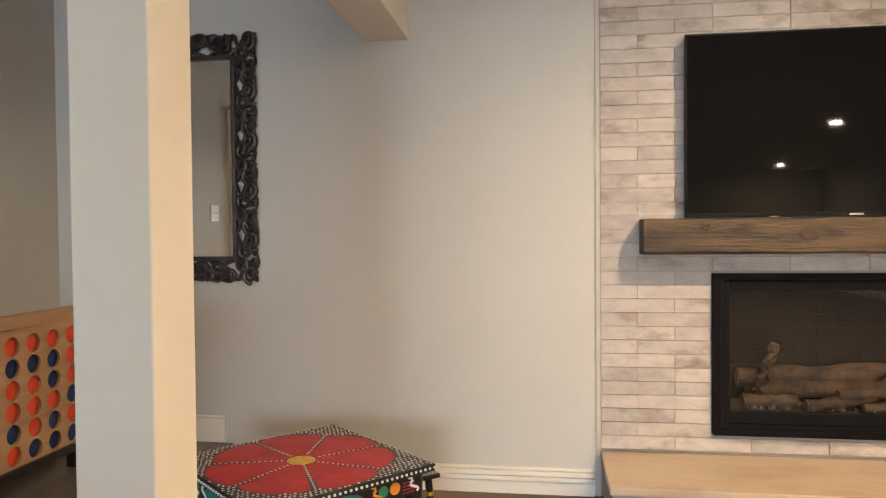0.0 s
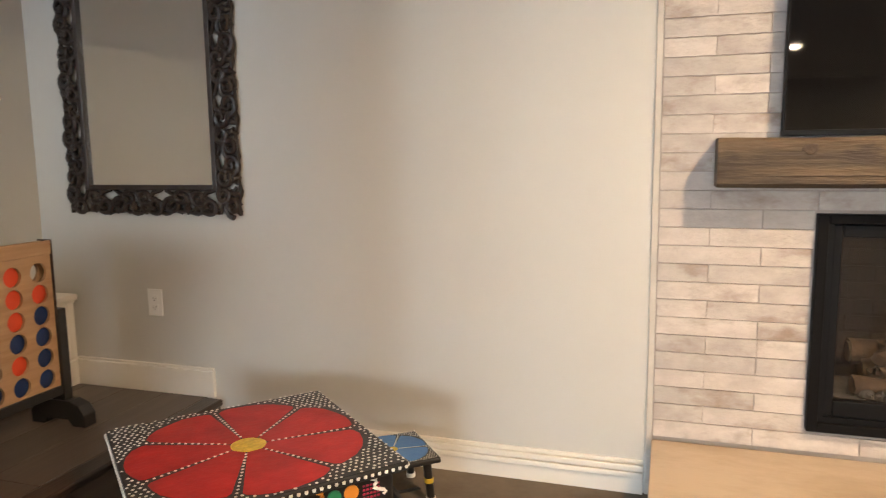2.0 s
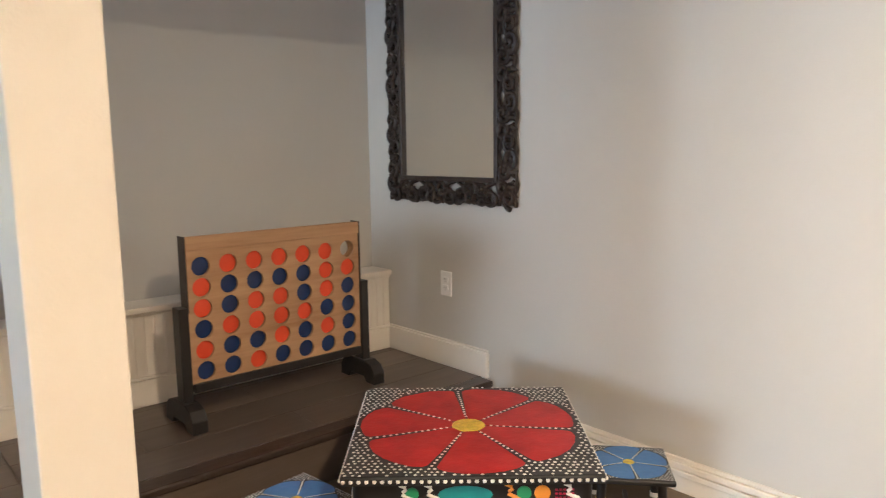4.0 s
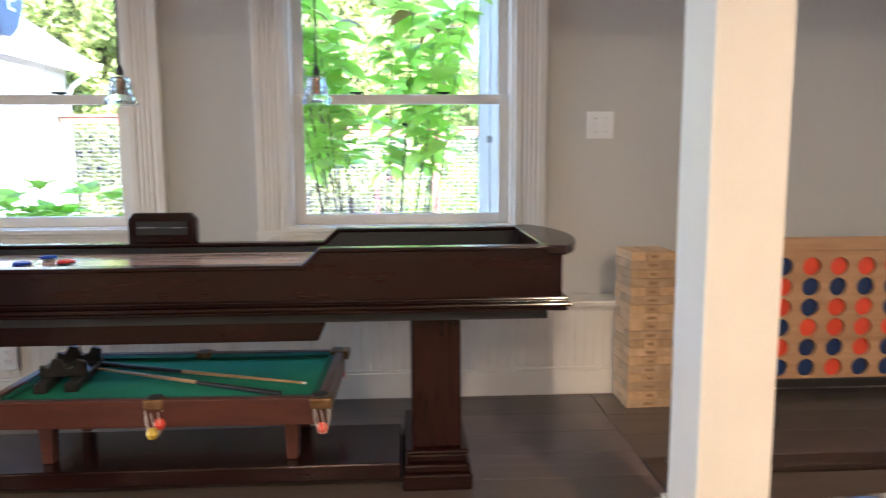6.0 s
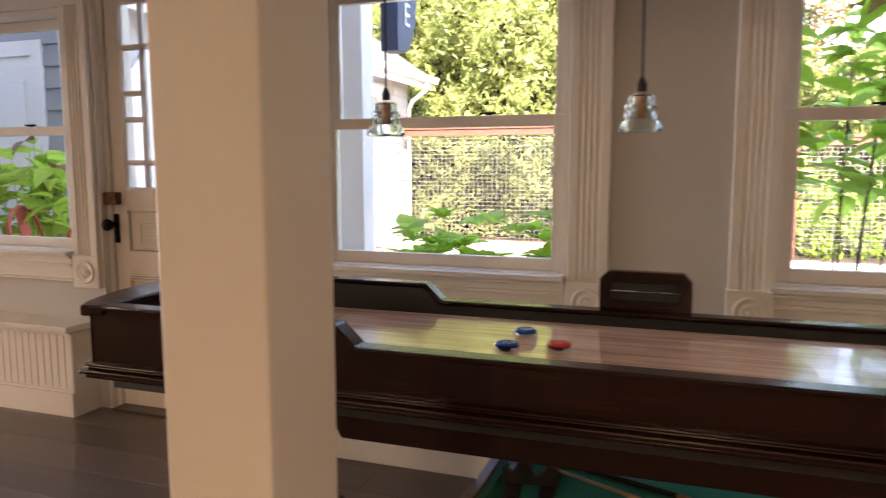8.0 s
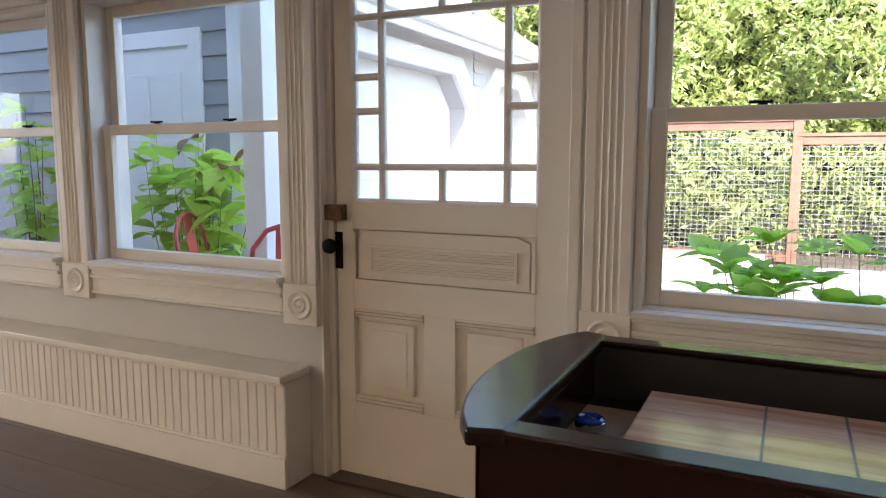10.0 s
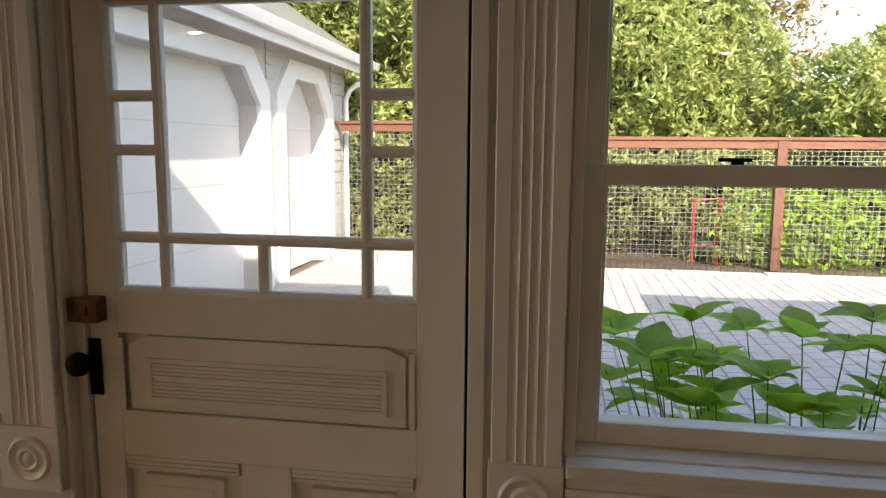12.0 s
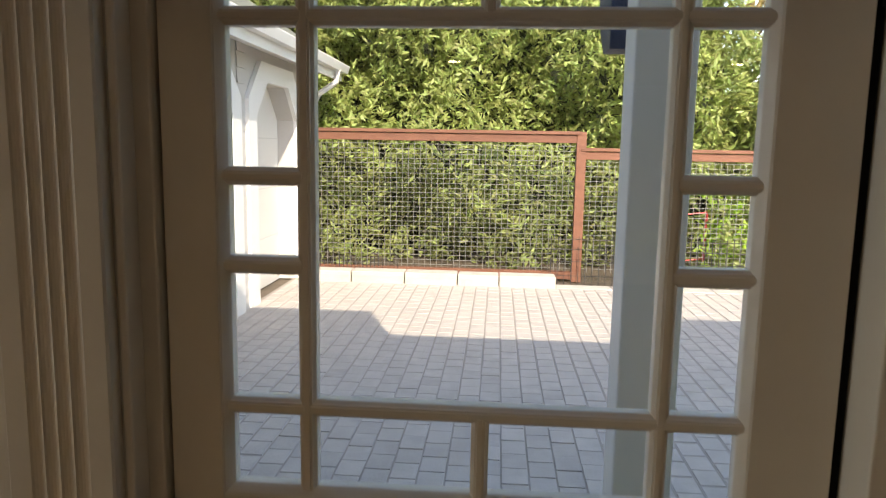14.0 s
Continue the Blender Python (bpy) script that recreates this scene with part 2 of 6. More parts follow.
BWIRE = mat("black_garden_wire", (0.02, 0.02, 0.02), 0.5)
NAVY = mat("navy_sign_paint", (0.018, 0.035, 0.085), 0.5, (0.014, 0.028, 0.07), 8)
BARK = mat("brown_stem", (0.10, 0.065, 0.04), 0.85, (0.055, 0.035, 0.022), 14, bump=0.4, bump_scale=60)
GSTEM = mat("green_stem", (0.16, 0.24, 0.07), 0.6)
CHAIRRED = mat("faded_red_metal", (0.52, 0.06, 0.06), 0.4, (0.45, 0.05, 0.05), 9, metal=0.2)
HEDGE_SHADE = mat("hedge_shade_backing", (0.018, 0.028, 0.009), 0.95, (0.009, 0.015, 0.005), 2, bump=0.5, bump_scale=8)


def leaf_mat(name, c1, c2, glow=0.35, island=False):
    """Leaves: two greens, different from leaf to leaf, that let some light through."""
    m = mat(name, c1, 0.45, c2, 9.0, vary=0.0 if island else 0.25)
    t = m.node_tree
    b = t.nodes["Principled BSDF"]
    out = [n for n in t.nodes if n.type == "OUTPUT_MATERIAL"][0]
    src = b.inputs["Base Color"].links[0].from_socket
    if island:
        geo = t.nodes.new("ShaderNodeNewGeometry")
        hsv = t.nodes.new("ShaderNodeHueSaturation")
        for k, lo, hi in (("Value", 0.65, 1.45), ("Hue", 0.475, 0.515)):
            r = t.nodes.new("ShaderNodeMapRange")
            r.inputs[3].default_value, r.inputs[4].default_value = lo, hi
            t.links.new(geo.outputs["Random Per Island"], r.inputs[0])
            t.links.new(r.outputs[0], hsv.inputs[k])
        t.links.new(src, hsv.inputs["Color"])
        src = hsv.outputs[0]
        t.links.new(src, b.inputs["Base Color"])
    tl, mx = t.nodes.new("ShaderNodeBsdfTranslucent"), t.nodes.new("ShaderNodeMixShader")
    mx.inputs[0].default_value = glow
    t.links.new(src, tl.inputs[0])
    t.links.new(b.outputs[0], mx.inputs[1])
    t.links.new(tl.outputs[0], mx.inputs[2])
    t.links.new(mx.outputs[0], out.inputs[0])
    return m


LEAF = leaf_mat("broad_green_leaf", (0.50, 0.71, 0.10), (0.36, 0.58, 0.07), 0.55)
LEAFDRY = leaf_mat("browning_leaf", (0.24, 0.16, 0.05), (0.20, 0.09, 0.04), 0.4)
HEDGE = leaf_mat("hedge_leaf", (0.43, 0.49, 0.17), (0.25, 0.32, 0.10), 0.45, True)
HEDGERED = leaf_mat("reddish_tree_leaf", (0.38, 0.26, 0.11), (0.26, 0.25, 0.07), 0.4, True)


# ---- mesh building ----
class Shape:
    """A mesh in the making: boxes, prisms, lathed and swept forms, in one list of points and faces."""

    def __init__(self):
        self.v, self.f = [], []

    def add(self, pts, faces):
        n = len(self.v)
        self.v += [tuple(p) for p in pts]
        self.f += [tuple(i + n for i in q) for q in faces]
        return self

    def box(self, x0, x1, y0, y1, z0, z1):
        return self.add([(x, y, z) for z in (z0, z1) for x, y in ((x0, y0), (x1, y0), (x1, y1), (x0, y1))],
                        [(3, 2, 1, 0), (4, 5, 6, 7), (0, 1, 5, 4), (1, 2, 6, 5), (2, 3, 7, 6), (3, 0, 4, 7)])

    def prism(self, poly, axis, a, b):
        """A closed outline, in the two other axes' order, drawn from a to b along axis."""
        k = "xyz".index(axis)
        n = len(poly)

        def pt(p, w):
            q = list(p)
            q.insert(k, w)
            return q
        return self.add([pt(p, a) for p in poly] + [pt(p, b) for p in poly],
                        [tuple(range(n))[::-1], tuple(range(n, 2 * n))] + [(i, (i + 1) % n, n + (i + 1) % n, n + i) for i in range(n)])

    def lathe(self, profile, at=(0, 0, 0), seg=20, axis="z"):
        """profile: (radius, height) from one end to the other."""
        pts, n = [], len(profile)
        for r, h in profile:
            for i in range(seg):
                a = 2 * math.pi * i / seg
                p = (r * math.cos(a), r * math.sin(a), h)
                p = p if axis == "z" else (h, p[0], p[1]) if axis == "x" else (p[1], h, p[0])
                pts.append((p[0] + at[0], p[1] + at[1], p[2] + at[2]))
        fs = [(j * seg + i, j * seg + (i + 1) % seg, (j + 1) * seg + (i + 1) % seg, (j + 1) * seg + i) for j in range(n - 1) for i in range(seg)]
        return self.add(pts, fs + [tuple(range(seg))[::-1], tuple((n - 1) * seg + i for i in range(seg))])

    def tube(self, line, radius, seg=6):
        """A rod along a line of points; radius may be a list."""
        line = [Vector(p) for p in line]
        n, pts = len(line), []
        for j, p in enumerate(line):
            d = (line[min(j + 1, n - 1)] - line[max(j - 1, 0)]).normalized()
            u = d.orthogonal().normalized() if abs(d.z) > 0.95 else d.cross(Vector((0, 0, 1))).normalized()
            w = d.cross(u)
            r = radius[j] if hasattr(radius, "__len__") else radius
            pts += [p + r * (u * math.cos(2 * math.pi * i / seg) + w * math.sin(2 * math.pi * i / seg)) for i in range(seg)]
        fs = [(j * seg + i, j * seg + (i + 1) % seg, (j + 1) * seg + (i + 1) % seg, (j + 1) * seg + i) for j in range(n - 1) for i in range(seg)]
        return self.add(pts, fs + [tuple(range(seg))[::-1], tuple((n - 1) * seg + i for i in range(seg))])

    def weld(self):
        """Joins points that lie in one place."""
        seen, to, pts = {}, [], []
        for q in self.v:
            k = tuple(round(c, 5) for c in q)
            if k not in seen:
                seen[k] = len(pts)
                pts.append(q)
            to.append(seen[k])
        self.v, self.f = pts, [tuple(to[i] for i in f) for f in self.f]
        return self

    def mesh(self, name, material, bevel=0.0, smooth=False):
        me = bpy.data.meshes.new(name)
        me.from_pydata(self.v, [], self.f)
        bm = bmesh.new()
        bm.from_mesh(me)
        bmesh.ops.recalc_face_normals(bm, faces=bm.faces)
        if bevel:
            es = [e for e in bm.edges if len(e.link_faces) == 2 and e.calc_face_angle(0) > 0.6]
            bmesh.ops.bevel(bm, geom=es, offset=bevel, segments=2, profile=0.5, affect="EDGES", clamp_overlap=True)
        if smooth:
            for f in bm.faces:
                f.smooth = True
            for e in bm.edges:
                if len(e.link_faces) == 2 and e.calc_face_angle(0) > 0.7:
                    e.smooth = False
        bm.to_mesh(me)
        bm.free()
        me.materials.append(material)
        return me


def thing(name, label, category, at=(0, 0, 0), turn=0.0, group=""):
    ob = new(name)
    ob.empty_display_size = 0.1
    ob.matrix_basis = pose(*at, 0, 0, turn)
    return tagged(ob, label, category, group)


def part(name, shape, material, parent, label="", bevel=0.0, smooth=False):
    ob = new(name, shape.mesh(name, material, bevel, smooth))
    ob.parent = parent
    return tagged(ob, label)


def solid(name, shape, material, label, category, group="", bevel=0.0, smooth=False):
    return tagged(new(name, shape.mesh(name, material, bevel, smooth)), label, category, group)


def structure(name, shape, material, label, category, bevel=0.0):
    return tagged(new(name, shape.mesh(name, material, bevel)), label, category, "", "structure")


def piece(name, me, parent, m=None):
    ob = new(name, me)
    ob.parent = parent
    if m is not None:
        ob.matrix_basis = m
    return ob


def box(x0, x1, y0, y1, z0, z1):
    return Shape().box(x0, x1, y0, y1, z0, z1)


def disc_at(x, y, z, r, h, axis="z", seg=20):
    return Shape().lathe([(r * 0.94, 0), (r, h * 0.15), (r, h * 0.85), (r * 0.94, h)], (x, y, z), seg, axis)

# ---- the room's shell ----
DAY_WATTS = 2.6                # fill lamp in the added south door, stands in for sky light
XW, XO = -2.60, -2.79            # west wall, inner and outer face
YN, YS, XE = 3.13, -9.6, 5.6     # north wall, south wall, east wall
LOW, STEP_X, STEP_Y, PIT_X = -0.32, -0.78, 1.34, -1.70

sub = structure("floor", Shape().box(XO, STEP_X, YS, STEP_Y, -0.4, -0.02).box(XO, PIT_X, STEP_Y, YN + 0.2, -0.4, -0.02), NOSING,
                "dark stained wide plank wood floor of the raised level", "floor")
lowfloor = structure("floor_lower", box(PIT_X, XE, YS, YN + 0.2, -0.6, LOW - 0.02), NOSING, "dark stained plank wood floor one step down", "floor")

# openings of the west wall: (south edge, north edge, sill, head)
WINDOWS = {"window_1": (-0.025, 0.985), "window_2": (-1.718, -0.694), "window_3": (-4.035, -2.99), "window_4": (-5.26, -4.24)}
SILL, HEAD = 0.725, 1.845
DOOR = (-2.83, -1.88)
west = Shape()
cuts = sorted([(a, b, SILL, HEAD) for a, b in WINDOWS.values()] + [(*DOOR, -0.05, 2.06)])
y = YS
for a, b, lo, hi in cuts:
    west.box(XO, XW, y, a, -0.4, CEIL)
    west.box(XO, XW, a, b, hi, CEIL)
    if lo > 0:
        west.box(XO, XW, a, b, -0.4, lo)
    y = b
west.box(XO, XW, y, YN + 0.2, -0.4, CEIL)
structure("wall_west", west, WALL, "greige painted wall with sash windows and a door", "wall")
structure("wall_north", Shape().box(XW, 0.09, YN, YN + 0.2, -0.4, CEIL).box(2.21, XE, YN, YN + 0.2, -0.4, CEIL), WALL, "greige painted wall beside the fireplace", "wall")
structure("wall_east", box(XE, XE + 0.2, YS, YN + 0.2, -0.4, CEIL), WALL, "greige painted plain wall", "wall")
GD = (-2.0, 0.7, 2.05)            # added, unseen glazed garden door in the south wall: west, east, head
structure("wall_south", Shape().box(XO, GD[0], YS - 0.2, YS, -0.4, CEIL).box(GD[1], XE + 0.2, YS - 0.2, YS, -0.4, CEIL).box(GD[0], GD[1], YS - 0.2, YS, GD[2], CEIL).box(GD[0], GD[1], YS - 0.2, YS, -0.4, 0.0), WALL, "greige painted wall with an added wide glazed door", "wall")
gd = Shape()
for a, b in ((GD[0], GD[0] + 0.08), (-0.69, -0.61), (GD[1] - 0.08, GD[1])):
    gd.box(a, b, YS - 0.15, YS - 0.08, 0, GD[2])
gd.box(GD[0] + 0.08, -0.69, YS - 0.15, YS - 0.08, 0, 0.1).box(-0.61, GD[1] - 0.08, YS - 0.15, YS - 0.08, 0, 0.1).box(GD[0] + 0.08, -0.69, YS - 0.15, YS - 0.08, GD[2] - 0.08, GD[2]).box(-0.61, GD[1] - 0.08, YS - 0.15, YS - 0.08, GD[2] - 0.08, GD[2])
gdoor = structure("door_2", gd, WHITE, "added unseen white glazed garden door, closed, around the fill lamp", "door", 0.004)
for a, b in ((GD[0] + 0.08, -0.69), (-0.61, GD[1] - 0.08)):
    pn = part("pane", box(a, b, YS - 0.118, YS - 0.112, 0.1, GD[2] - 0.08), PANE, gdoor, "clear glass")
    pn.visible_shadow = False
# Fill lamp in the added door; narrow spread keeps it off the west wall.
daylight_fill = new("daylight_fill", bpy.data.lights.new("daylight_fill", "AREA"))
daylight_fill.data.shape, daylight_fill.data.size, daylight_fill.data.size_y, daylight_fill.data.energy, daylight_fill.data.color = "RECTANGLE", 2.5, 1.85, DAY_WATTS, (0.86, 0.94, 1.0)
daylight_fill.data.spread = radians(50)
daylight_fill.matrix_world = look((-0.65, YS - 0.05, 1.05), (-0.65, 0, 1.05))
structure("ceiling", box(XO, XE + 0.2, YS - 0.2, YN + 0.2, CEIL, CEIL + 0.15), CEILING, "white painted plaster ceiling", "ceiling")
structure("ceiling_beam", box(-0.99, -0.785, YS, YN, 1.925, CEIL - 0.002), COLUMN, "boxed painted ceiling beam ending at the wall", "beam", 0.004)
structure("trim_corner", box(0.068, 0.09, YN - 0.010, YN, LOW, CEIL), CURB, "narrow beige corner bead beside the brick tiles", "trim", 0.003)

# baseboards
structure("baseboard", Shape().box(-2.44, -1.715, YN - 0.018, YN, 0, 0.118).box(-2.44, -1.717, YN - 0.013, YN, 0.118, 0.13), WHITE, "white painted baseboard on the raised floor", "baseboard", 0.004)
structure("baseboard_lower", Shape().box(-1.72, 0.062, YN - 0.018, YN, LOW, -0.13).box(-1.72, 0.062, YN - 0.027, YN, -0.127, -0.108).box(-1.72, 0.062, YN - 0.022, YN, -0.105, -0.083).box(-1.72, 0.062, YN - 0.012, YN, -0.081, -0.066),
          WHITE, "white stepped baseboard along the sunken floor", "baseboard", 0.003)
structure("baseboard_east", box(XE - 0.018, XE, YS, YN, LOW, -0.05), WHITE, "white painted baseboard", "baseboard", 0.004)

# step: risers and nosing
structure("step_riser", Shape().box(STEP_X - 0.03, STEP_X, YS, STEP_Y + 0.02, LOW, -0.03).box(PIT_X, STEP_X, STEP_Y, STEP_Y + 0.02, LOW, -0.03).box(PIT_X, PIT_X + 0.02, STEP_Y, YN - 0.03, LOW, -0.03), PLANK,
          "dark wood riser of the single step", "step")
structure("step_nosing", Shape().box(STEP_X - 0.06, STEP_X + 0.02, YS, STEP_Y + 0.04, -0.028, 0.002).box(PIT_X - 0.05, STEP_X - 0.06, STEP_Y - 0.04, STEP_Y + 0.04, -0.028, 0.002).box(PIT_X - 0.06, PIT_X + 0.03, STEP_Y + 0.04, YN - 0.02, -0.028, 0.002), NOSING,
          "dark wood rounded nosing along the step", "step", 0.008)


def column(name, x0, x1, y0, y1):
    ob = structure(name, box(x0, x1, y0, y1, 0, 1.93), COLUMN, "square painted column with a stepped white base", "column", 0.004)
    b = Shape()
    for g, lo, hi in ((0.028, 0, 0.13), (0.036, 0.13, 0.15), (0.024, 0.15, 0.172), (0.012, 0.172, 0.19)):
        b.box(x0 - g, x1 + g, y0 - g, y1 + g, lo, hi)
    part("base_trim", b, WHITE, ob, "white stepped base moulding", 0.003)


column("column_1", -1.11, -0.935, 1.148, 1.322)
column("column_2", -0.99, -0.812, -0.935, -0.768)


# ---- windows ----
def sash_window(name, y0, y1):
    """A double-hung window in the west wall with fluted casing, apron and corner blocks."""
    ob = structure(name, Shape().box(XO, XW - 0.005, y0 - 0.0, y0 + 0.022, SILL, HEAD).box(XO, XW - 0.005, y1 - 0.022, y1, SILL, HEAD).box(XO, XW - 0.005, y0 + 0.022, y1 - 0.022, HEAD - 0.022, HEAD).box(XO - 0.05, XW - 0.005, y0 + 0.022, y1 - 0.022, SILL, SILL + 0.02),
                   WHITE, "white painted double-hung sash window", "window", 0.002)
    a, b = y0 + 0.022, y1 - 0.022

    def sash(nm, x0, x1, z0, z1, bottom, top):
        s = Shape().box(x0, x1, a, a + 0.042, z0, z1).box(x0, x1, b - 0.042, b, z0, z1).box(x0, x1, a + 0.042, b - 0.042, z0, z0 + bottom).box(x0, x1, a + 0.042, b - 0.042, z1 - top, z1)
        s.box(x1 - 0.004, x1 + 0.003, a + 0.042, a + 0.048, z0 + bottom, z1 - top).box(x1 - 0.004, x1 + 0.003, b - 0.048, b - 0.042, z0 + bottom, z1 - top)
        p = part(nm, s, WHITE, ob, "", 0.003)
        g = part("pane", box((x0 + x1) / 2 - 0.002, (x0 + x1) / 2 + 0.002, a + 0.04, b - 0.04, z0 + bottom - 0.002, z1 - top + 0.002), PANE, p, "clear window glass")
        g.visible_shadow = False
        return p
    sash("lower_sash", -2.70, -2.665, SILL + 0.02, 1.322, 0.045, 0.042)
    sash("upper_sash", -2.745, -2.71, 1.285, HEAD - 0.022, 0.036, 0.045)
    for f in (0.3, 0.7):
        yy = a + (b - a) * f
        lock = Shape().lathe([(0.013, 0), (0.013, 0.006), (0.008, 0.010)], (-2.69, yy, 1.322), 10).box(-2.697, -2.683, yy - 0.036, yy + 0.026, 1.328, 1.335)
        part("sash_lock", lock, BLACKMETAL, ob, "black sash lock", 0.002)
    # apron below: stool and stepped mouldings
    ap = Shape()
    for px, lo, hi in ((0.05, 0.722, 0.742), (0.034, 0.706, 0.722), (0.022, 0.682, 0.706), (0.03, 0.668, 0.682), (0.018, 0.612, 0.668), (0.026, 0.6, 0.612)):
        ap.box(XW, XW + px, y0 + 0.004, y1 - 0.004, lo, hi)
    part("apron", ap, WHITE, ob, "", 0.003)
    hd = Shape()
    for px, lo, hi in ((0.022, HEAD, 1.975), (0.035, 1.975, 1.995), (0.05, 1.995, 2.02)):
        hd.box(XW, XW + px, y0, y1, lo, hi)
    part("head_casing", hd, WHITE, ob, "", 0.003)
    return ob


def fluted(name, y0, y1, z0=0.725, z1=1.845, block=True):
    """A fluted upright casing with a round corner block at its foot."""
    w = y1 - y0
    pts = [(XW, y0), (XW + 0.021, y0), (XW + 0.024, y0 + 0.003), (XW + 0.024, y0 + w * 0.22)]
    for i in range(4):                       # shallow hollows between narrow reeds
        a, b = y0 + w * (0.22 + 0.14 * i), y0 + w * (0.36 + 0.14 * i)
        for f in (0.12, 0.3, 0.5, 0.7, 0.88):
            pts.append((XW + 0.024 - 0.0048 * math.sin(math.pi * f) ** 0.7, a + (b - a) * f))
        pts.append((XW + 0.024, b))
    pts += [(XW + 0.024, y1 - 0.003), (XW + 0.021, y1), (XW, y1)]
    s = Shape().prism(pts, "z", z0, z1)
    ob = structure(name, s, WHITE, "white fluted upright window casing", "trim")
    if block:
        for zc in (0.65, 1.92):
            b = box(XW, XW + 0.030, y0 - 0.005, y1 + 0.005, zc - 0.076, zc + 0.076)
            p = part("corner_block", b, WHITE, ob, "white bullseye corner block", 0.003)
            c = (XW + 0.030, (y0 + y1) / 2, zc)
            ring = Shape().lathe([(0.055, 0), (0.052, 0.005), (0.048, 0.007), (0.043, 0.005), (0.039, 0.0015), (0.031, 0.001), (0.027, 0.005), (0.023, 0.007), (0.019, 0.005), (0.016, 0.002), (0.012, 0.004), (0.006, 0.008), (0.002, 0.009)], c, 28, "x")
            part("rosette", ring, WHITE, p, "", 0, True)
    return ob


for nm, (a, b) in WINDOWS.items():
    sash_window(nm, a, b)
for i, (a, b) in enumerate([(0.976, 1.116), (-0.154, -0.014), (-0.690, -0.546), (-1.864, -1.722), (-2.976, -2.834), (-4.205, -4.045), (-5.41, -5.268)]):
    fluted("trim_casing_%d" % (i + 1), a, b)


# ---- the panelled door ----
def door():
    y0, y1 = DOOR
    ob = structure("door_1", Shape().box(XO, -2.635, y0, y0 + 0.034, 0, 2.06).box(-2.635, XW + 0.004, y0, y0 + 0.012, 0, 2.06).box(XO, XW + 0.012, y1 - 0.034, y1, 0, 2.06).box(XO, XW + 0.012, y0 + 0.034, y1 - 0.034, 2.025, 2.06)
                   .box(XO, -2.69, y0 + 0.034, y0 + 0.05, 0, 2.025).box(XO, -2.69, y1 - 0.05, y1 - 0.034, 0, 2.025),
                   WHITE, "white painted panelled exterior door, closed, with small panes", "door", 0.003)
    a, b = -2.792, -1.928
    xf, xb = -2.65, -2.688
    gl, gr, gb, gt = -2.722, -2.031, 1.026, 1.86
    s = Shape()
    s.box(xb, xf, a, gl, 0.012, 2.02).box(xb, xf, gr, b, 0.012, 2.02)
    s.box(xb, xf, gl, gr, 0.93, gb).box(xb, xf, gl, gr, gt, 2.02)
    # recessed fields behind the lower panels
    s.box(xb, xf - 0.022, gl, gr, 0.012, 0.93)
    s.box(xf - 0.022, xf, gl, gr, 0.012, 0.285).box(xf - 0.022, xf, gl, gr, 0.64, 0.748)
    s.box(xf - 0.022, xf, -2.435, -2.317, 0.285, 0.64)
    leaf = part("door_leaf", s, WHITE, ob, "", 0.0015)
    # moulded muntins: a narrow fillet with hollows down to the glass
    zs = [(1.137, 1.161), (1.330, 1.354), (1.447, 1.471), (1.648, 1.672)]
    xi, xg = xf - 0.006, -2.6655

    def bar(c, axis, lo, hi):
        sec = [(xb + 0.006, c - 0.012), (xg, c - 0.012), (xg + 0.002, c - 0.0112), (xi - 0.004, c - 0.0075), (xi - 0.002, c - 0.0068), (xi - 0.0015, c - 0.004), (xi, c - 0.0035),
               (xi, c + 0.0035), (xi - 0.0015, c + 0.004), (xi - 0.002, c + 0.0068), (xi - 0.004, c + 0.0075), (xg + 0.002, c + 0.0112), (xg, c + 0.012), (xb + 0.006, c + 0.012)]
        if axis == "z":
            return Shape().prism(sec, "z", lo, hi)
        return Shape().prism([(u, v) for u, v in sec], "y", lo, hi)
    for c in (-2.607, -2.142):
        part("muntin", bar(c, "z", gb + 0.007, gt - 0.007), WHITE, leaf, "moulded upright glazing bar")
    mid_z = [(a + b) / 2 for a, b in zs]
    for k, c in enumerate(mid_z):
        spans = ((gl + 0.005, -2.611), (-2.603, -2.146), (-2.138, gr - 0.005)) if k in (0, 3) else ((gl + 0.005, -2.611), (-2.138, gr - 0.005))
        for lo, hi in spans:
            part("muntin", bar(c, "y", lo, hi), WHITE, leaf, "moulded cross glazing bar")
    for lo, hi in ((gb + 0.007, mid_z[0] - 0.004), (mid_z[3] + 0.004, gt - 0.007)):
        part("muntin", bar(-2.375, "z", lo, hi), WHITE, leaf, "moulded upright glazing bar")

    def bead(side, axis, lo, hi, sg):
        sec = [(xb + 0.006, side), (xf - 0.001, side), (xf - 0.002, side + sg * 0.002), (xi, side + sg * 0.0055), (xi - 0.004, side + sg * 0.0088), (xg + 0.002, side + sg * 0.0112), (xg, side + sg * 0.012), (xb + 0.006, side + sg * 0.012)]
        return Shape().prism(sec, axis, lo, hi)
    for side, sg in ((gl, 1), (gr, -1)):
        part("glazing_bead", bead(side, "z", gb, gt, sg), WHITE, leaf, "sloped glazing moulding")
    for side, sg in ((gb, 1), (gt, -1)):
        part("glazing_bead", bead(side, "y", gl + 0.004, gr - 0.004, sg), WHITE, leaf, "sloped glazing moulding")
    ys = [(gl, -2.619), (-2.595, -2.154), (-2.13, gr)]
    rows = [gb, *[q for z in zs for q in z], gt]
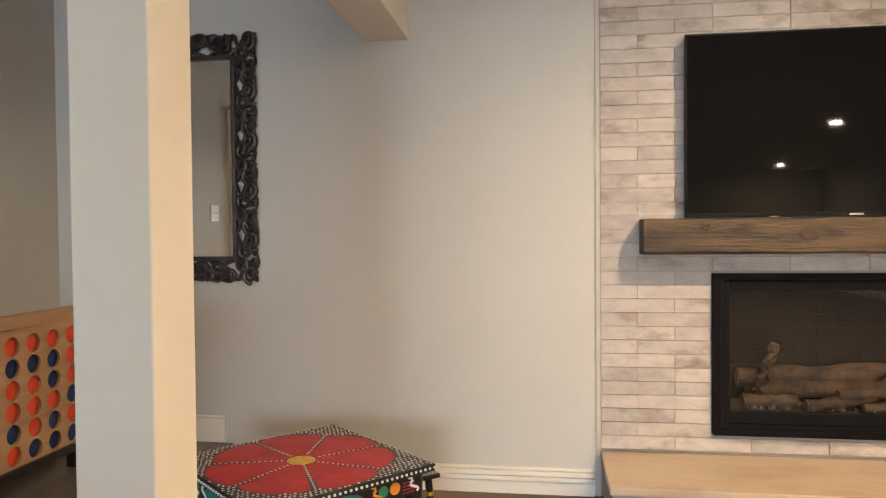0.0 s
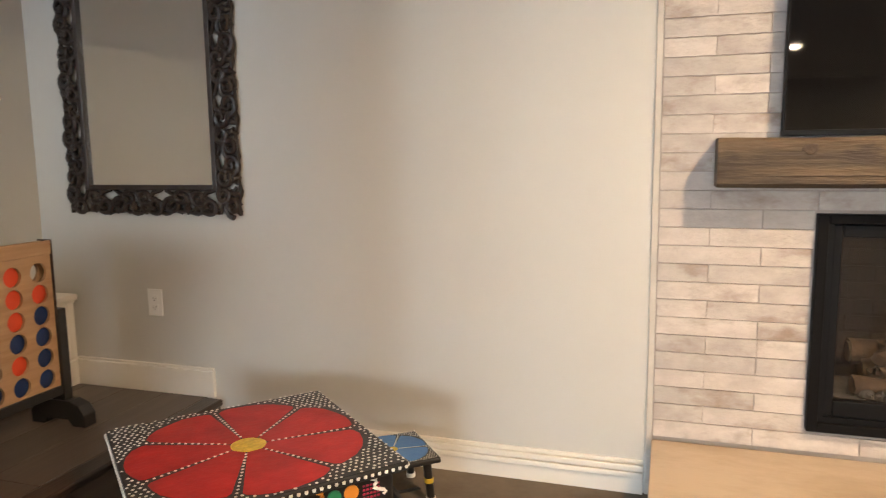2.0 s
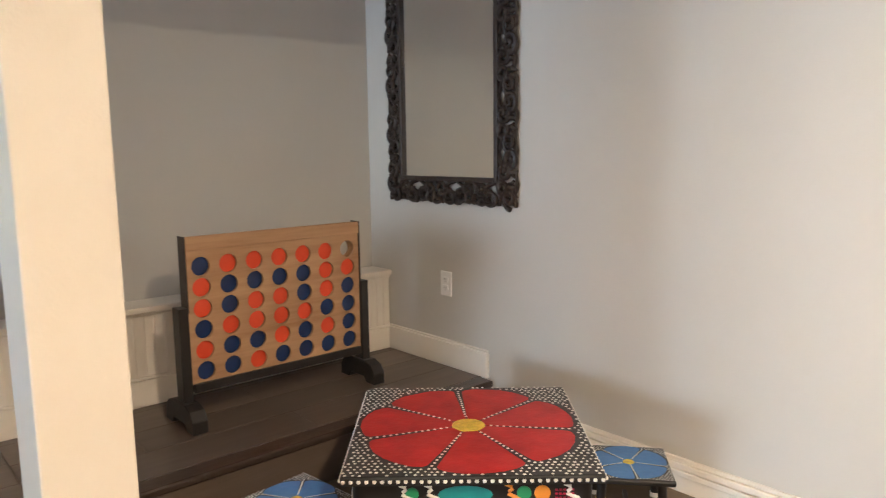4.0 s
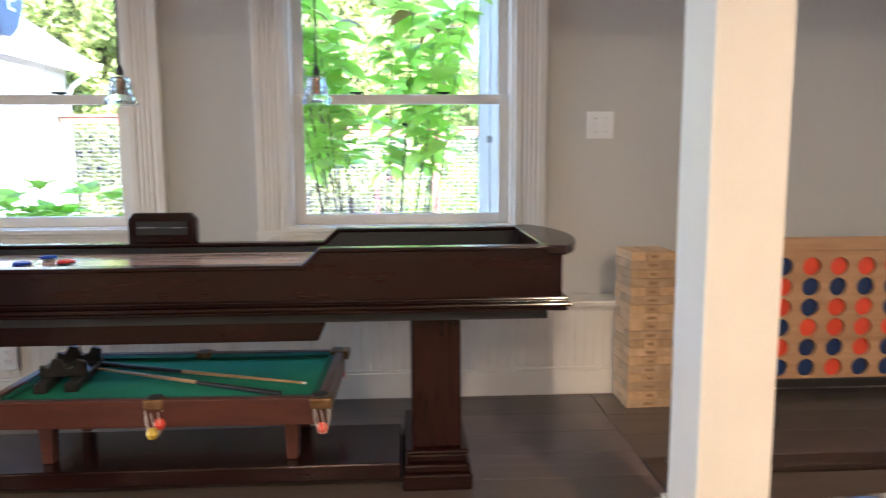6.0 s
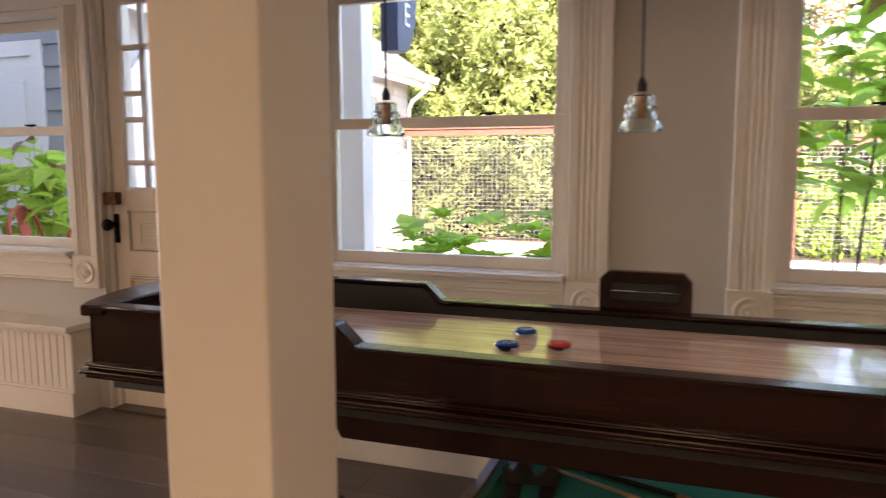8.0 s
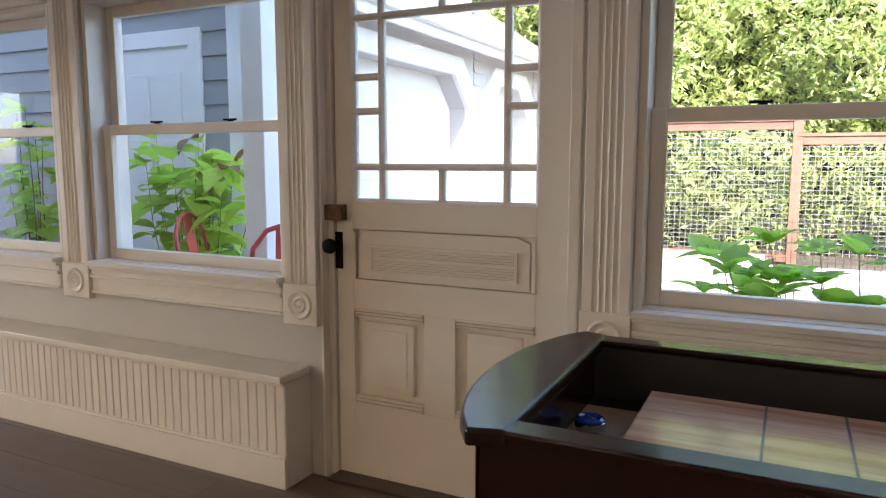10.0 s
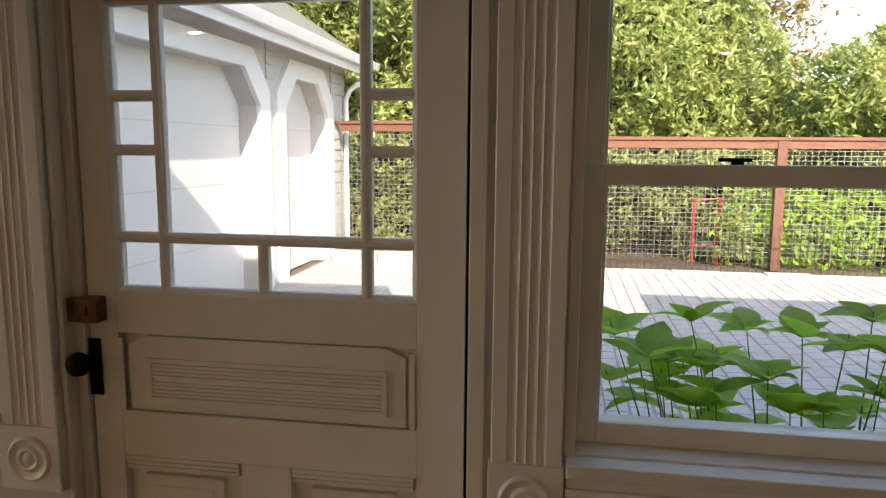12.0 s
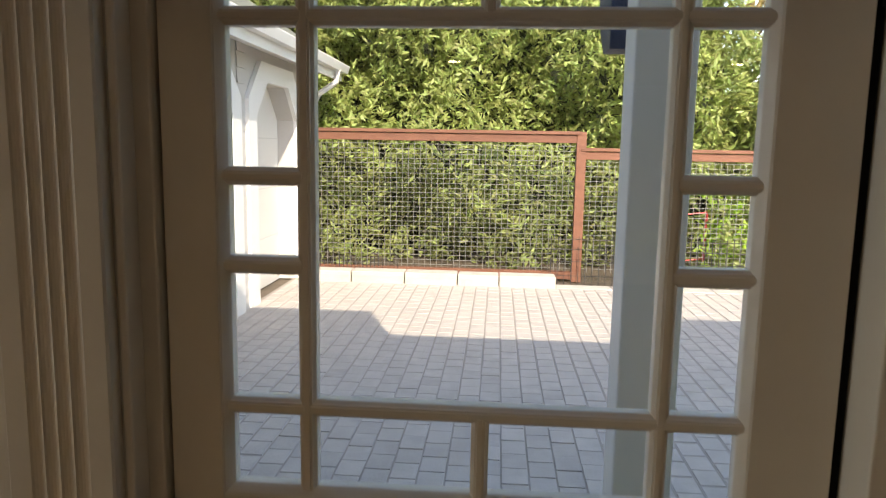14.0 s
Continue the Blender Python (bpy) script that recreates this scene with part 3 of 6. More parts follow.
    for k, (u0, u1) in enumerate(ys):
        if k == 1:
            cells = [(gb, zs[0][0], u0, -2.386), (gb, zs[0][0], -2.364, u1), (zs[0][1], zs[3][0], u0, u1), (zs[3][1], gt, u0, -2.386), (zs[3][1], gt, -2.364, u1)]
        else:
            cells = [(rows[i], rows[i + 1], u0, u1) for i in range(0, len(rows), 2)]
        for v0, v1, p0, p1 in cells:
            g = part("pane", box(-2.671, -2.667, p0 - 0.002, p1 + 0.002, v0 - 0.002, v1 + 0.002), PANE, leaf, "clear old window glass")
            g.visible_shadow = False
    # wide reeded middle panel with clipped upper corners
    mid = Shape()
    c0, c1, z0, z1 = -2.70, -2.055, 0.752, 0.926
    mid.prism([(c0, z0), (c1, z0), (c1, z1 - 0.02), (c1 - 0.045, z1), (c0 + 0.045, z1), (c0, z1 - 0.02)], "x", xf - 0.022, xf - 0.003)
    mid.box(xf - 0.003, xf + 0.003, -2.655, -2.095, 0.776, 0.786).box(xf - 0.003, xf + 0.003, -2.655, -2.095, 0.866, 0.876).box(xf - 0.003, xf + 0.003, -2.655, -2.643, 0.786, 0.866).box(xf - 0.003, xf + 0.003, -2.107, -2.095, 0.786, 0.866)
    for k in range(4):
        mid.box(xf - 0.003, xf + 0.004, -2.643, -2.107, 0.790 + k * 0.009, 0.7945 + k * 0.009).box(xf - 0.003, xf + 0.004, -2.643, -2.107, 0.832 + k * 0.009, 0.8365 + k * 0.009)
    for c in (-2.716, -2.04):
        mid.box(xf, xf + 0.004, c - 0.006, c + 0.006, 0.75, 0.92)
    part("middle_panel", mid, WHITE, leaf, "", 0.001)
    for p0, p1 in ((-2.722, -2.435), (-2.317, -2.033)):
        q = Shape()
        q.box(xf - 0.022, xf - 0.004, p0 + 0.045, p1 - 0.045, 0.34, 0.595)
        q.box(xf - 0.004, xf - 0.001, p0 + 0.07, p1 - 0.07, 0.365, 0.57)
        for k in range(3):
            q.box(xf - 0.022, xf + 0.006 - 0.003 * k, p0 + 0.004, p1 - 0.004, 0.632 - 0.012 * k, 0.641 - 0.012 * k)
            q.box(xf - 0.022, xf + 0.006 - 0.003 * k, p0 + 0.004, p1 - 0.004, 0.284 + 0.012 * k, 0.293 + 0.012 * k)
        part("lower_panel", q, WHITE, leaf, "", 0.0015)
    lock = Shape().box(-2.635, -2.607, -2.868, -2.832, 0.957, 1.018).box(-2.635, -2.612, -2.830, -2.803, 0.96, 1.015).box(xf, -2.610, -2.801, -2.746, 0.96, 1.016).box(-2.610, -2.604, -2.788, -2.768, 0.976, 0.998)
    part("rim_lock", lock, COPPERY, ob, "worn bronze rim lock", 0.003)
    esc = part("escutcheon", box(xf, xf + 0.005, -2.797, -2.765, 0.782, 0.916), BLACKMETAL, ob, "black iron plate", 0.002)
    part("knob", Shape().lathe([(0.012, 0), (0.010, 0.02), (0.012, 0.028), (0.024, 0.034), (0.028, 0.046), (0.025, 0.058), (0.012, 0.065)], (xf + 0.005, -2.788, 0.868), 20, "x"), BLACKMETAL, esc, "black round door knob", 0, True)
    part("threshold", box(XO, XW + 0.03, y0 + 0.034, y1 - 0.034, 0.0, 0.012), NOSING, ob, "dark wood threshold", 0.002)
    # Black strip fills the gap at the leaf's edge in place of its shade.
    part("shadow_gap_strip", box(xb, xf - 0.006, b + 0.0005, b + 0.0125, 0.012, 2.02), BLACKMETAL, ob, "black strip standing in for the shade in the gap")
    for z in (1.72, 0.25):
        part("hinge", Shape().lathe([(0.007, -0.05), (0.007, 0.05)], (xf + 0.003, -1.917, z), 8), BLACKMETAL, ob, "dark hinge")


door()


# ---- built-in benches under the windows ----
def window_bench(y0, y1, label):
    ob = thing("window_bench", label, "bench", (XW, (y0 + y1) / 2, 0))
    h = (y1 - y0) / 2
    part("body", box(0.002, 0.148, -h, h, 0.0, 0.39), WHITE, ob, "", 0.001)
    part("seat_top", Shape().box(0.002, 0.176, -h - 0.0, h, 0.392, 0.42).box(0.002, 0.160, -h, h, 0.378, 0.392), WHITE, ob, "white bench top with a rounded edge", 0.005)
    part("baseboard", Shape().box(0.149, 0.162, -h, h, 0, 0.112).box(0.149, 0.157, -h, h, 0.112, 0.125), WHITE, ob, "", 0.003)
    n = int((y1 - y0) / 0.042)
    bd = Shape()
    w = (y1 - y0) / n
    for i in range(n):
        a = -h + i * w
        bd.prism([(0.148, a + 0.002), (0.1505, a + 0.004), (0.1505, a + w - 0.006), (0.1492, a + w - 0.005), (0.1505, a + w - 0.003), (0.148, a + w - 0.001)], "z", 0.126, 0.377)
    tagged(part("beadboard", bd, WHITE, ob, "white beadboard front"), kind="stuff")
    return ob


window_bench(-1.82, YN - 0.002, "long white built-in bench with beadboard front under windows")
window_bench(YS + 0.01, -2.885, "white built-in bench with beadboard front beside the door")


def wall_plate(name, at, turn, gangs, label, outlet):
    ob = thing(name, label, "outlet" if outlet else "light switch", at, turn)
    w = 0.075 + 0.046 * (gangs - 1)
    part("plate", box(-w / 2, w / 2, -0.006, 0, -0.06, 0.06), PLATE, ob, "", 0.003)
    for g in range(gangs):
        c = (g - (gangs - 1) / 2) * 0.046
        if outlet:
            for z in (-0.02, 0.02):
                p = part("socket", box(c - 0.017, c + 0.017, -0.0085, -0.006, z - 0.014, z + 0.014), PLATE, ob, "", 0.004)
                part("slot", Shape().box(c - 0.008, c - 0.006, -0.0092, -0.0084, z - 0.003, z + 0.007).box(c + 0.006, c + 0.008, -0.0092, -0.0084, z - 0.003, z + 0.006).box(c - 0.002, c + 0.002, -0.0092, -0.0084, z - 0.011, z - 0.007), SLOT, p)
        else:
            part("toggle", Shape().box(c - 0.005, c + 0.005, -0.008, -0.006, -0.012, 0.012).box(c - 0.004, c + 0.004, -0.018, -0.008, -0.002, 0.008), PLATE, ob, "", 0.002)
            for z in (-0.03, 0.03):
                part("screw", Shape().lathe([(0.003, 0), (0.003, 0.001)], (c, -0.007, z), 8, "y"), CHROME, ob)


wall_plate("light_switch", (XW, 1.362, 1.182), 90, 2, "white two-gang toggle light switch plate", False)
wall_plate("power_outlet", (-2.0, YN, 0.402), 0, 1, "white duplex outlet on the greige wall", True)
wall_plate("power_outlet", (XW + 0.153, -1.19, 0.22), 90, 1, "white duplex outlet on the bench front", True)
wall_plate("light_switch", (2.6, YN, 1.18), 0, 1, "white toggle light switch plate", False)


# ---- recessed ceiling lights ----
def ceiling_light(x, y, share):
    ob = thing("ceiling_light", "round white recessed ceiling light, switched on, most of the set added", "ceiling light", (x, y, CEIL), 0, "recessed ceiling lights")
    part("trim_ring", Shape().lathe([(0.085, 0), (0.083, -0.006), (0.062, -0.006), (0.058, 0)], (0, 0, 0), 28), EXWHITE, ob, "", 0, True)
    part("lens", Shape().lathe([(0.057, -0.001), (0.05, -0.004)], (0, 0, 0), 24), LAMPGLOW, ob, "glowing warm lens")
    la = new("lamp_light", bpy.data.lights.new("lamp_light", "AREA"))
    la.data.shape, la.data.size, la.data.energy, la.data.color = "DISK", 0.11, LAMP_WATTS * share, LAMP_COLOR
    la.data.spread = radians(150)
    la.matrix_basis = pose(0, 0, -0.012)
    la.parent = ob


LAMPGLOW = glow_mat("lamp_glow", (1.0, 0.78, 0.5), 130)
# Known by reflection: (3.28, -2.8) and (4.42, -8.5); other places are added.
for x, y, share in LAMPS:
    ceiling_light(x, y, share)


# ---- fireplace wall ----
FX0, FX1 = 0.09, 2.21
FB = (0.575, 1.725, 0.112, 0.83)     # firebox frame outside


def brick_wall():
    x0, x1, z0, z1 = FB
    fw = structure("wall_fireplace", Shape().box(FX0, x0 + 0.03, YN + 0.002, YN + 0.2, LOW, CEIL).box(x1 - 0.03, FX1, YN + 0.002, YN + 0.2, LOW, CEIL).box(x0 + 0.03, x1 - 0.03, YN + 0.002, YN + 0.2, LOW, z0 + 0.03).box(x0 + 0.03, x1 - 0.03, YN + 0.002, YN + 0.2, z1 - 0.03, CEIL)
                   .box(FX0, FX1, YN + 0.45, YN + 0.7, LOW, CEIL),
                   GROUT, "whitewashed brick tile fireplace wall", "wall")
    rng = random.Random(4)
    cache = {}
    rows = int((CEIL - 0.035) / 0.0622)
    for r in range(rows):
        zb = 0.032 + r * 0.0622
        x = FX0
        off = 0.163 if r % 2 else 0.325
        first = True
        while x < FX1 - 0.02:
            ln = (0.325 if rng.random() < 0.88 else 0.163) if not first else off
            first = False
            e = min(x + ln, FX1)
            pieces = [(x, e)]
            if zb + 0.06 > z0 - 0.0 and zb < z1:
                pieces = [(p, min(q, x0 - 0.003)) for p, q in pieces if p < x0 - 0.02] + [(max(p, x1 + 0.003), q) for p, q in pieces if q > x1 + 0.02]
            for p, q in pieces:
                if q - p < 0.02:
                    continue
                key = round((q - p) * 200)
                if key not in cache:
                    w = key / 200 - 0.0025
                    cache[key] = Shape().box(0, w, -0.004, 0.012, 0, 0.0600).mesh("brick", BRICKT, 0.0015)
                piece("brick", cache[key], fw, pose(p + 0.002, YN - 0.002 + rng.uniform(-0.0015, 0.0015), zb, 0, rng.uniform(-0.15, 0.15), 0))
            x = e
    return fw


def hearth():
    ob = thing("hearth", "beige travertine hearth slab on a tiled base", "hearth", (1.15, YN, -0.18))
    part("base", box(-1.05, 1.05, -0.455, -0.004, LOW + 0.18, 0.165), GROUT, ob, "", 0)
    me = box(0, 0.316, -0.008, 0, 0, 0.0595).mesh("brick", BRICKT, 0.0018)
    for r in range(-2, 2):
        for k in range(7):
            if -1.05 + k * 0.32 + 0.32 <= 1.06 + 0.16:
                piece("brick", me, ob, pose(-1.05 + k * 0.30, -0.456, 0.02 + r * 0.0645))
    part("slab", box(-1.062, 1.062, -0.478, -0.010, 0.166, 0.2), HEARTH, ob, "pale veined stone slab", 0.004)


def firebox():
    x0, x1, z0, z1 = FB
    c = (x0 + x1) / 2
    w, h = (x1 - x0) / 2, z1 - z0
    ob = thing("gas_fireplace", "black framed gas fireplace with ceramic logs, unlit", "fireplace", (c, YN, z0))
    for x0_, x1_, z0_, z1_ in ((-w, -w + 0.032, 0, h), (w - 0.032, w, 0, h), (-w + 0.032, w - 0.032, 0, 0.032), (-w + 0.032, w - 0.032, h - 0.03, h)):
        part("surround_bar", box(x0_, x1_, -0.035, 0.006, z0_, z1_), BLACKMETAL, ob, "black metal surround", 0.003)
    part("inner_reveal", Shape().box(-w + 0.032, -w + 0.05, -0.02, 0.006, 0.032, h - 0.03).box(w - 0.05, w - 0.032, -0.02, 0.006, 0.032, h - 0.03).box(-w + 0.05, w - 0.05, -0.02, 0.006, 0.032, 0.05), TVBODY, ob, "black inner frame")
    inn = Shape().box(-w + 0.05, -w + 0.078, -0.012, 0.02, 0.05, h - 0.035).box(w - 0.078, w - 0.05, -0.012, 0.02, 0.05, h - 0.035).box(-w + 0.078, w - 0.078, -0.012, 0.02, 0.05, 0.105).box(-w + 0.078, w - 0.078, -0.012, 0.02, h - 0.075, h - 0.035)
    part("inner_frame", inn, TVBODY, ob, "", 0.004)
    liner = Shape().box(-w + 0.05, -w + 0.07, 0.03, 0.4, 0.05, h - 0.03).box(w - 0.07, w - 0.05, 0.03, 0.4, 0.05, h - 0.03).box(-w + 0.07, w - 0.07, 0.38, 0.4, 0.05, h - 0.03).box(-w + 0.05, w - 0.05, 0.03, 0.4, 0.03, 0.05).box(-w + 0.05, w - 0.05, 0.03, 0.4, h - 0.03, h - 0.01)
    lin = part("liner", liner, FIREBRICK, ob, "dark brick-pattern liner")
    me = box(0, 0.19, -0.006, 0, 0, 0.055).mesh("brick", FIREBRICK, 0.002)
    for r in range(9):
        for k in range(6):
            xx = -w + 0.075 + k * 0.196 - (0.09 if r % 2 else 0)
            if -w + 0.07 <= xx <= w - 0.07 - 0.19:
                piece("brick", me, lin, pose(xx, 0.379, 0.07 + r * 0.062))
    part("burner_tray", box(-w + 0.1, w - 0.1, 0.06, 0.36, 0.05, 0.085), CHAR, ob, "grey ember tray", 0.01)
    rng = random.Random(9)

    def log(p, q, r0, r1):
        p, q = Vector(p), Vector(q)
        n = 9
        line = [p.lerp(q, i / (n - 1)) + Vector((rng.uniform(-1, 1), rng.uniform(-1, 1), rng.uniform(-1, 1))) * 0.006 for i in range(n)]
        s = Shape().tube(line, [(r0 + (r1 - r0) * i / (n - 1)) * rng.uniform(0.88, 1.1) for i in range(n)], 11)
        s.v = [tuple(Vector(a) + noise.noise_vector(Vector(a) * 40) * 0.006) for a in s.v]
        lg = part("ceramic_log", s, LOG, ob, "bark-textured ceramic log", 0, True)
        d = (p - q).normalized()
        part("cut_end", Shape().tube([line[0] - d * 0.001, line[0] + d * 0.004], r0 * 0.86, 12), LOGEND, lg, "pale sawn log end")
    log((-0.41, 0.13, 0.125), (-0.16, 0.17, 0.115), 0.033, 0.028)
    log((-0.40, 0.29, 0.20), (0.28, 0.31, 0.23), 0.045, 0.05)
    log((-0.36, 0.25, 0.15), (0.30, 0.27, 0.16), 0.04, 0.042)
    log((-0.265, 0.12, 0.385), (-0.355, 0.15, 0.14), 0.024, 0.030)
    log((-0.14, 0.10, 0.11), (0.16, 0.15, 0.15), 0.024, 0.03)
    log((0.0, 0.12, 0.16), (0.42, 0.15, 0.18), 0.026, 0.03)
    log((0.40, 0.13, 0.33), (0.20, 0.2, 0.17), 0.024, 0.032)
    log((0.10, 0.10, 0.105), (0.36, 0.09, 0.11), 0.024, 0.022)
    em = Shape()
    for i in range(60):
        r = rng.uniform(0.008, 0.02)
        em.lathe([(r * 0.4, -r), (r, -r * 0.3), (r * 0.8, r * 0.6), (r * 0.3, r)], (rng.uniform(-0.4, 0.4), rng.uniform(0.08, 0.2), 0.088 + r * 0.5), 6)
    tagged(part("embers", em, CHAR, ob, "charred grey ember chunks"), kind="stuff")
    g = part("glass_front", box(-w + 0.076, w - 0.076, 0.008, 0.012, 0.1, h - 0.07), FIREGLASS, ob, "clear fireplace glass")
    g.visible_shadow = False


def mantel():
    s = Shape()
    n = 46
    rng = random.Random(3)
    L0, L1, D, z0, z1 = 0.262, 2.04, 0.15, 0.918, 1.07
    ring = [(-0.0, z0), (-D + 0.012, z0), (-D, z0 + 0.012), (-D, (z0 + z1) / 2), (-D, z1 - 0.012), (-D + 0.012, z1), (0.0, z1)]
    pts = []
    for i in range(n):
        x = L0 + (L1 - L0) * i / (n - 1)
        for a, b in ring:
            k = noise.noise(Vector((x * 5, a * 30, b * 30))) * 0.005
            pts.append((x, YN - 0.008 + a - (k if a < -0.01 else 0), b + (k if a < -0.01 else 0)))
    m = len(ring)
    s.add(pts, [(i * m + j, i * m + (j + 1) % m, (i + 1) * m + (j + 1) % m, (i + 1) * m + j) for i in range(n - 1) for j in range(m)] + [tuple(range(m)), tuple((n - 1) * m + j for j in range(m))[::-1]])
    ob = thing("mantel_shelf", "rustic knotty brown wood beam mantel on brick", "mantel")
    part("beam", s, BEAMWOOD, ob, "weathered beam with long cracks", 0, True)
    for x, z, r in ((0.52, 1.035, 0.020), (0.93, 1.005, 0.032), (1.42, 0.975, 0.022), (1.78, 1.03, 0.026)):
        k = Shape().lathe([(r, 0.0), (r * 0.9, -0.002), (r * 0.62, -0.003), (r * 0.3, -0.0015)], (0, 0, 0), 14, "y")
        k.v = [(x + px * 1.35 + noise.noise(Vector((px * 60, pz * 60, x))) * 0.008, YN - 0.008 - D - 0.004 + py, z + pz + noise.noise(Vector((pz * 60, px * 60, x))) * 0.006) for px, py, pz in k.v]
        part("knot", k, KNOT, ob, "dark grown-in knot", 0, True)
    for x0, x1, z in ((0.30, 0.86, 0.955), (0.62, 1.30, 0.945), (1.05, 1.70, 1.02), (1.35, 1.95, 0.95)):
        line = [(x0 + (x1 - x0) * i / 12, YN - 0.008 - D - 0.001, z + 0.006 * noise.noise(Vector((x0 * 9 + i * 0.5, z, 0)))) for i in range(13)]
        part("crack", Shape().tube(line, [0.0005 + 0.0022 * math.sin(math.pi * i / 12) for i in range(13)], 5), KNOT, ob, "dark drying crack")


def television():
    ob = thing("television", "large flat black television, switched off, on the mantel", "television", (1.145, YN - 0.03, 1.075))
    W, H = 0.695, 0.795
    part("screen", box(-W + 0.008, W - 0.008, -0.043, -0.038, 0.018, H - 0.008), TVSCREEN, ob, "glossy black screen")
    part("bezel", Shape().box(-W, -W + 0.008, -0.046, -0.02, 0, H).box(W - 0.008, W, -0.046, -0.02, 0, H).box(-W + 0.008, W - 0.008, -0.046, -0.02, 0, 0.018).box(-W + 0.008, W - 0.008, -0.046, -0.02, H - 0.008, H), TVBODY, ob, "", 0.0015)
    part("back", box(-W + 0.006, W - 0.006, -0.036, 0.018, 0.006, H - 0.006), TVBODY, ob, "", 0.004)
    part("maker_plate", box(-0.028, 0.028, -0.0475, -0.0462, 0.004, 0.013), CHROME, ob, "small silver badge")
    part("sensor", Shape().box(-0.35, -0.31, -0.0475, -0.0462, -0.002, 0.004), CHROME, ob)


brick_wall()
hearth()
firebox()
mantel()
television()


# ---- carved mirror ----
def carved_mirror():
    x0, x1, z0, z1 = -2.405, -1.532, 0.79, 1.99
    ob = thing("wall_mirror", "tall mirror in an openwork carved dark wood frame", "mirror", ((x0 + x1) / 2, YN, z0))
    W, H, F = (x1 - x0) / 2, z1 - z0, 0.128
    part("mirror_glass", box(-W + F - 0.012, W - F + 0.012, -0.018, -0.008, F - 0.012, H - F + 0.012), MIRROR, ob, "clear silvered mirror")
    inner = Shape()
    i0, i1 = F - 0.004, F - 0.026
    for a, b, c, d in ((-W + i1, -W + i0, i1, H - i1), (W - i0, W - i1, i1, H - i1), (-W + i0, W - i0, i1, i0), (-W + i0, W - i0, H - i0, H - i1)):
        inner.box(a, b, -0.034, -0.004, c, d)
    part("inner_moulding", inner, CARVED, ob, "dark inner moulding", 0.004)
    rng = random.Random(12)

    def scrolls(length, flip):
        """A strip of carved foliage, from 0 to length along u, 0 to F across v (outer edge at 0)."""
        s = Shape()
        n = max(3, round(length / 0.125))
        step = length / n
        for i in range(n):
            c = (i + 0.5) * step
            up = 1 if (i + flip) % 2 else -1
            for sg in (1, -1):
                # a spiral volute
                line, rad = [], []
                for k in range(19):
                    a = k / 18 * 2 * math.pi * 1.35
                    r = 0.044 * (1 - k / 18 * 0.78)
                    line.append((c + sg * 0.026 + up * sg * r * math.cos(a), 0.054 + sg * up * 0.018 + r * math.sin(a) * up * 0.85, -0.02 - 0.012 * k / 18))
                    rad.append(0.0125 * (1 - 0.35 * k / 18))
                s.tube(line, rad, 7)
            # leaf at the outer rim
            for j in range(3):
                u = c + (j - 1) * step * 0.3 + rng.uniform(-0.006, 0.006)
                s.tube([(u, 0.05, -0.016), (u + rng.uniform(-0.012, 0.012), 0.022, -0.022), (u + rng.uniform(-0.016, 0.016), rng.uniform(-0.003, 0.006), -0.012)], [0.015, 0.013, 0.004], 6)
            # stems to the inner moulding
            s.tube([(c - step * 0.42, 0.012, -0.014), (c - step * 0.2, 0.05, -0.02), (c + step * 0.1, 0.094, -0.02), (c + step * 0.4, 0.104, -0.016)], [0.009, 0.012, 0.011, 0.009], 6)
            s.tube([(c - step * 0.45, 0.1, -0.016), (c, 0.075, -0.024), (c + step * 0.45, 0.02, -0.014)], [0.008, 0.011, 0.008], 6)
            s.lathe([(0.014, -0.02), (0.011, -0.032), (0.004, -0.037)], (c, 0.06, 0), 8)
        # outer band
        m = int(length / 0.02)
        s.tube([(length * k / m, 0.010 + 0.006 * math.sin(k * 0.9) + rng.uniform(-0.003, 0.003), -0.014) for k in range(m + 1)], [0.009 + 0.003 * math.sin(k * 1.7) for k in range(m + 1)], 6)
        return s

    def put(name, s, f):
        s.v = [f(u, v, d) for u, v, d in s.v]
        part(name, s, CARVED, ob, "openwork scroll carving", 0, True)
    put("left_carving", scrolls(H, 0), lambda u, v, d: (-W + v, d, u))
    put("right_carving", scrolls(H, 1), lambda u, v, d: (W - v, d, u))
    put("bottom_carving", scrolls(2 * W - 2 * F + 0.04, 0), lambda u, v, d: (-W + F - 0.02 + u, d, v))
    put("top_carving", scrolls(2 * W - 2 * F + 0.04, 1), lambda u, v, d: (-W + F - 0.02 + u, d, H - v))


carved_mirror()


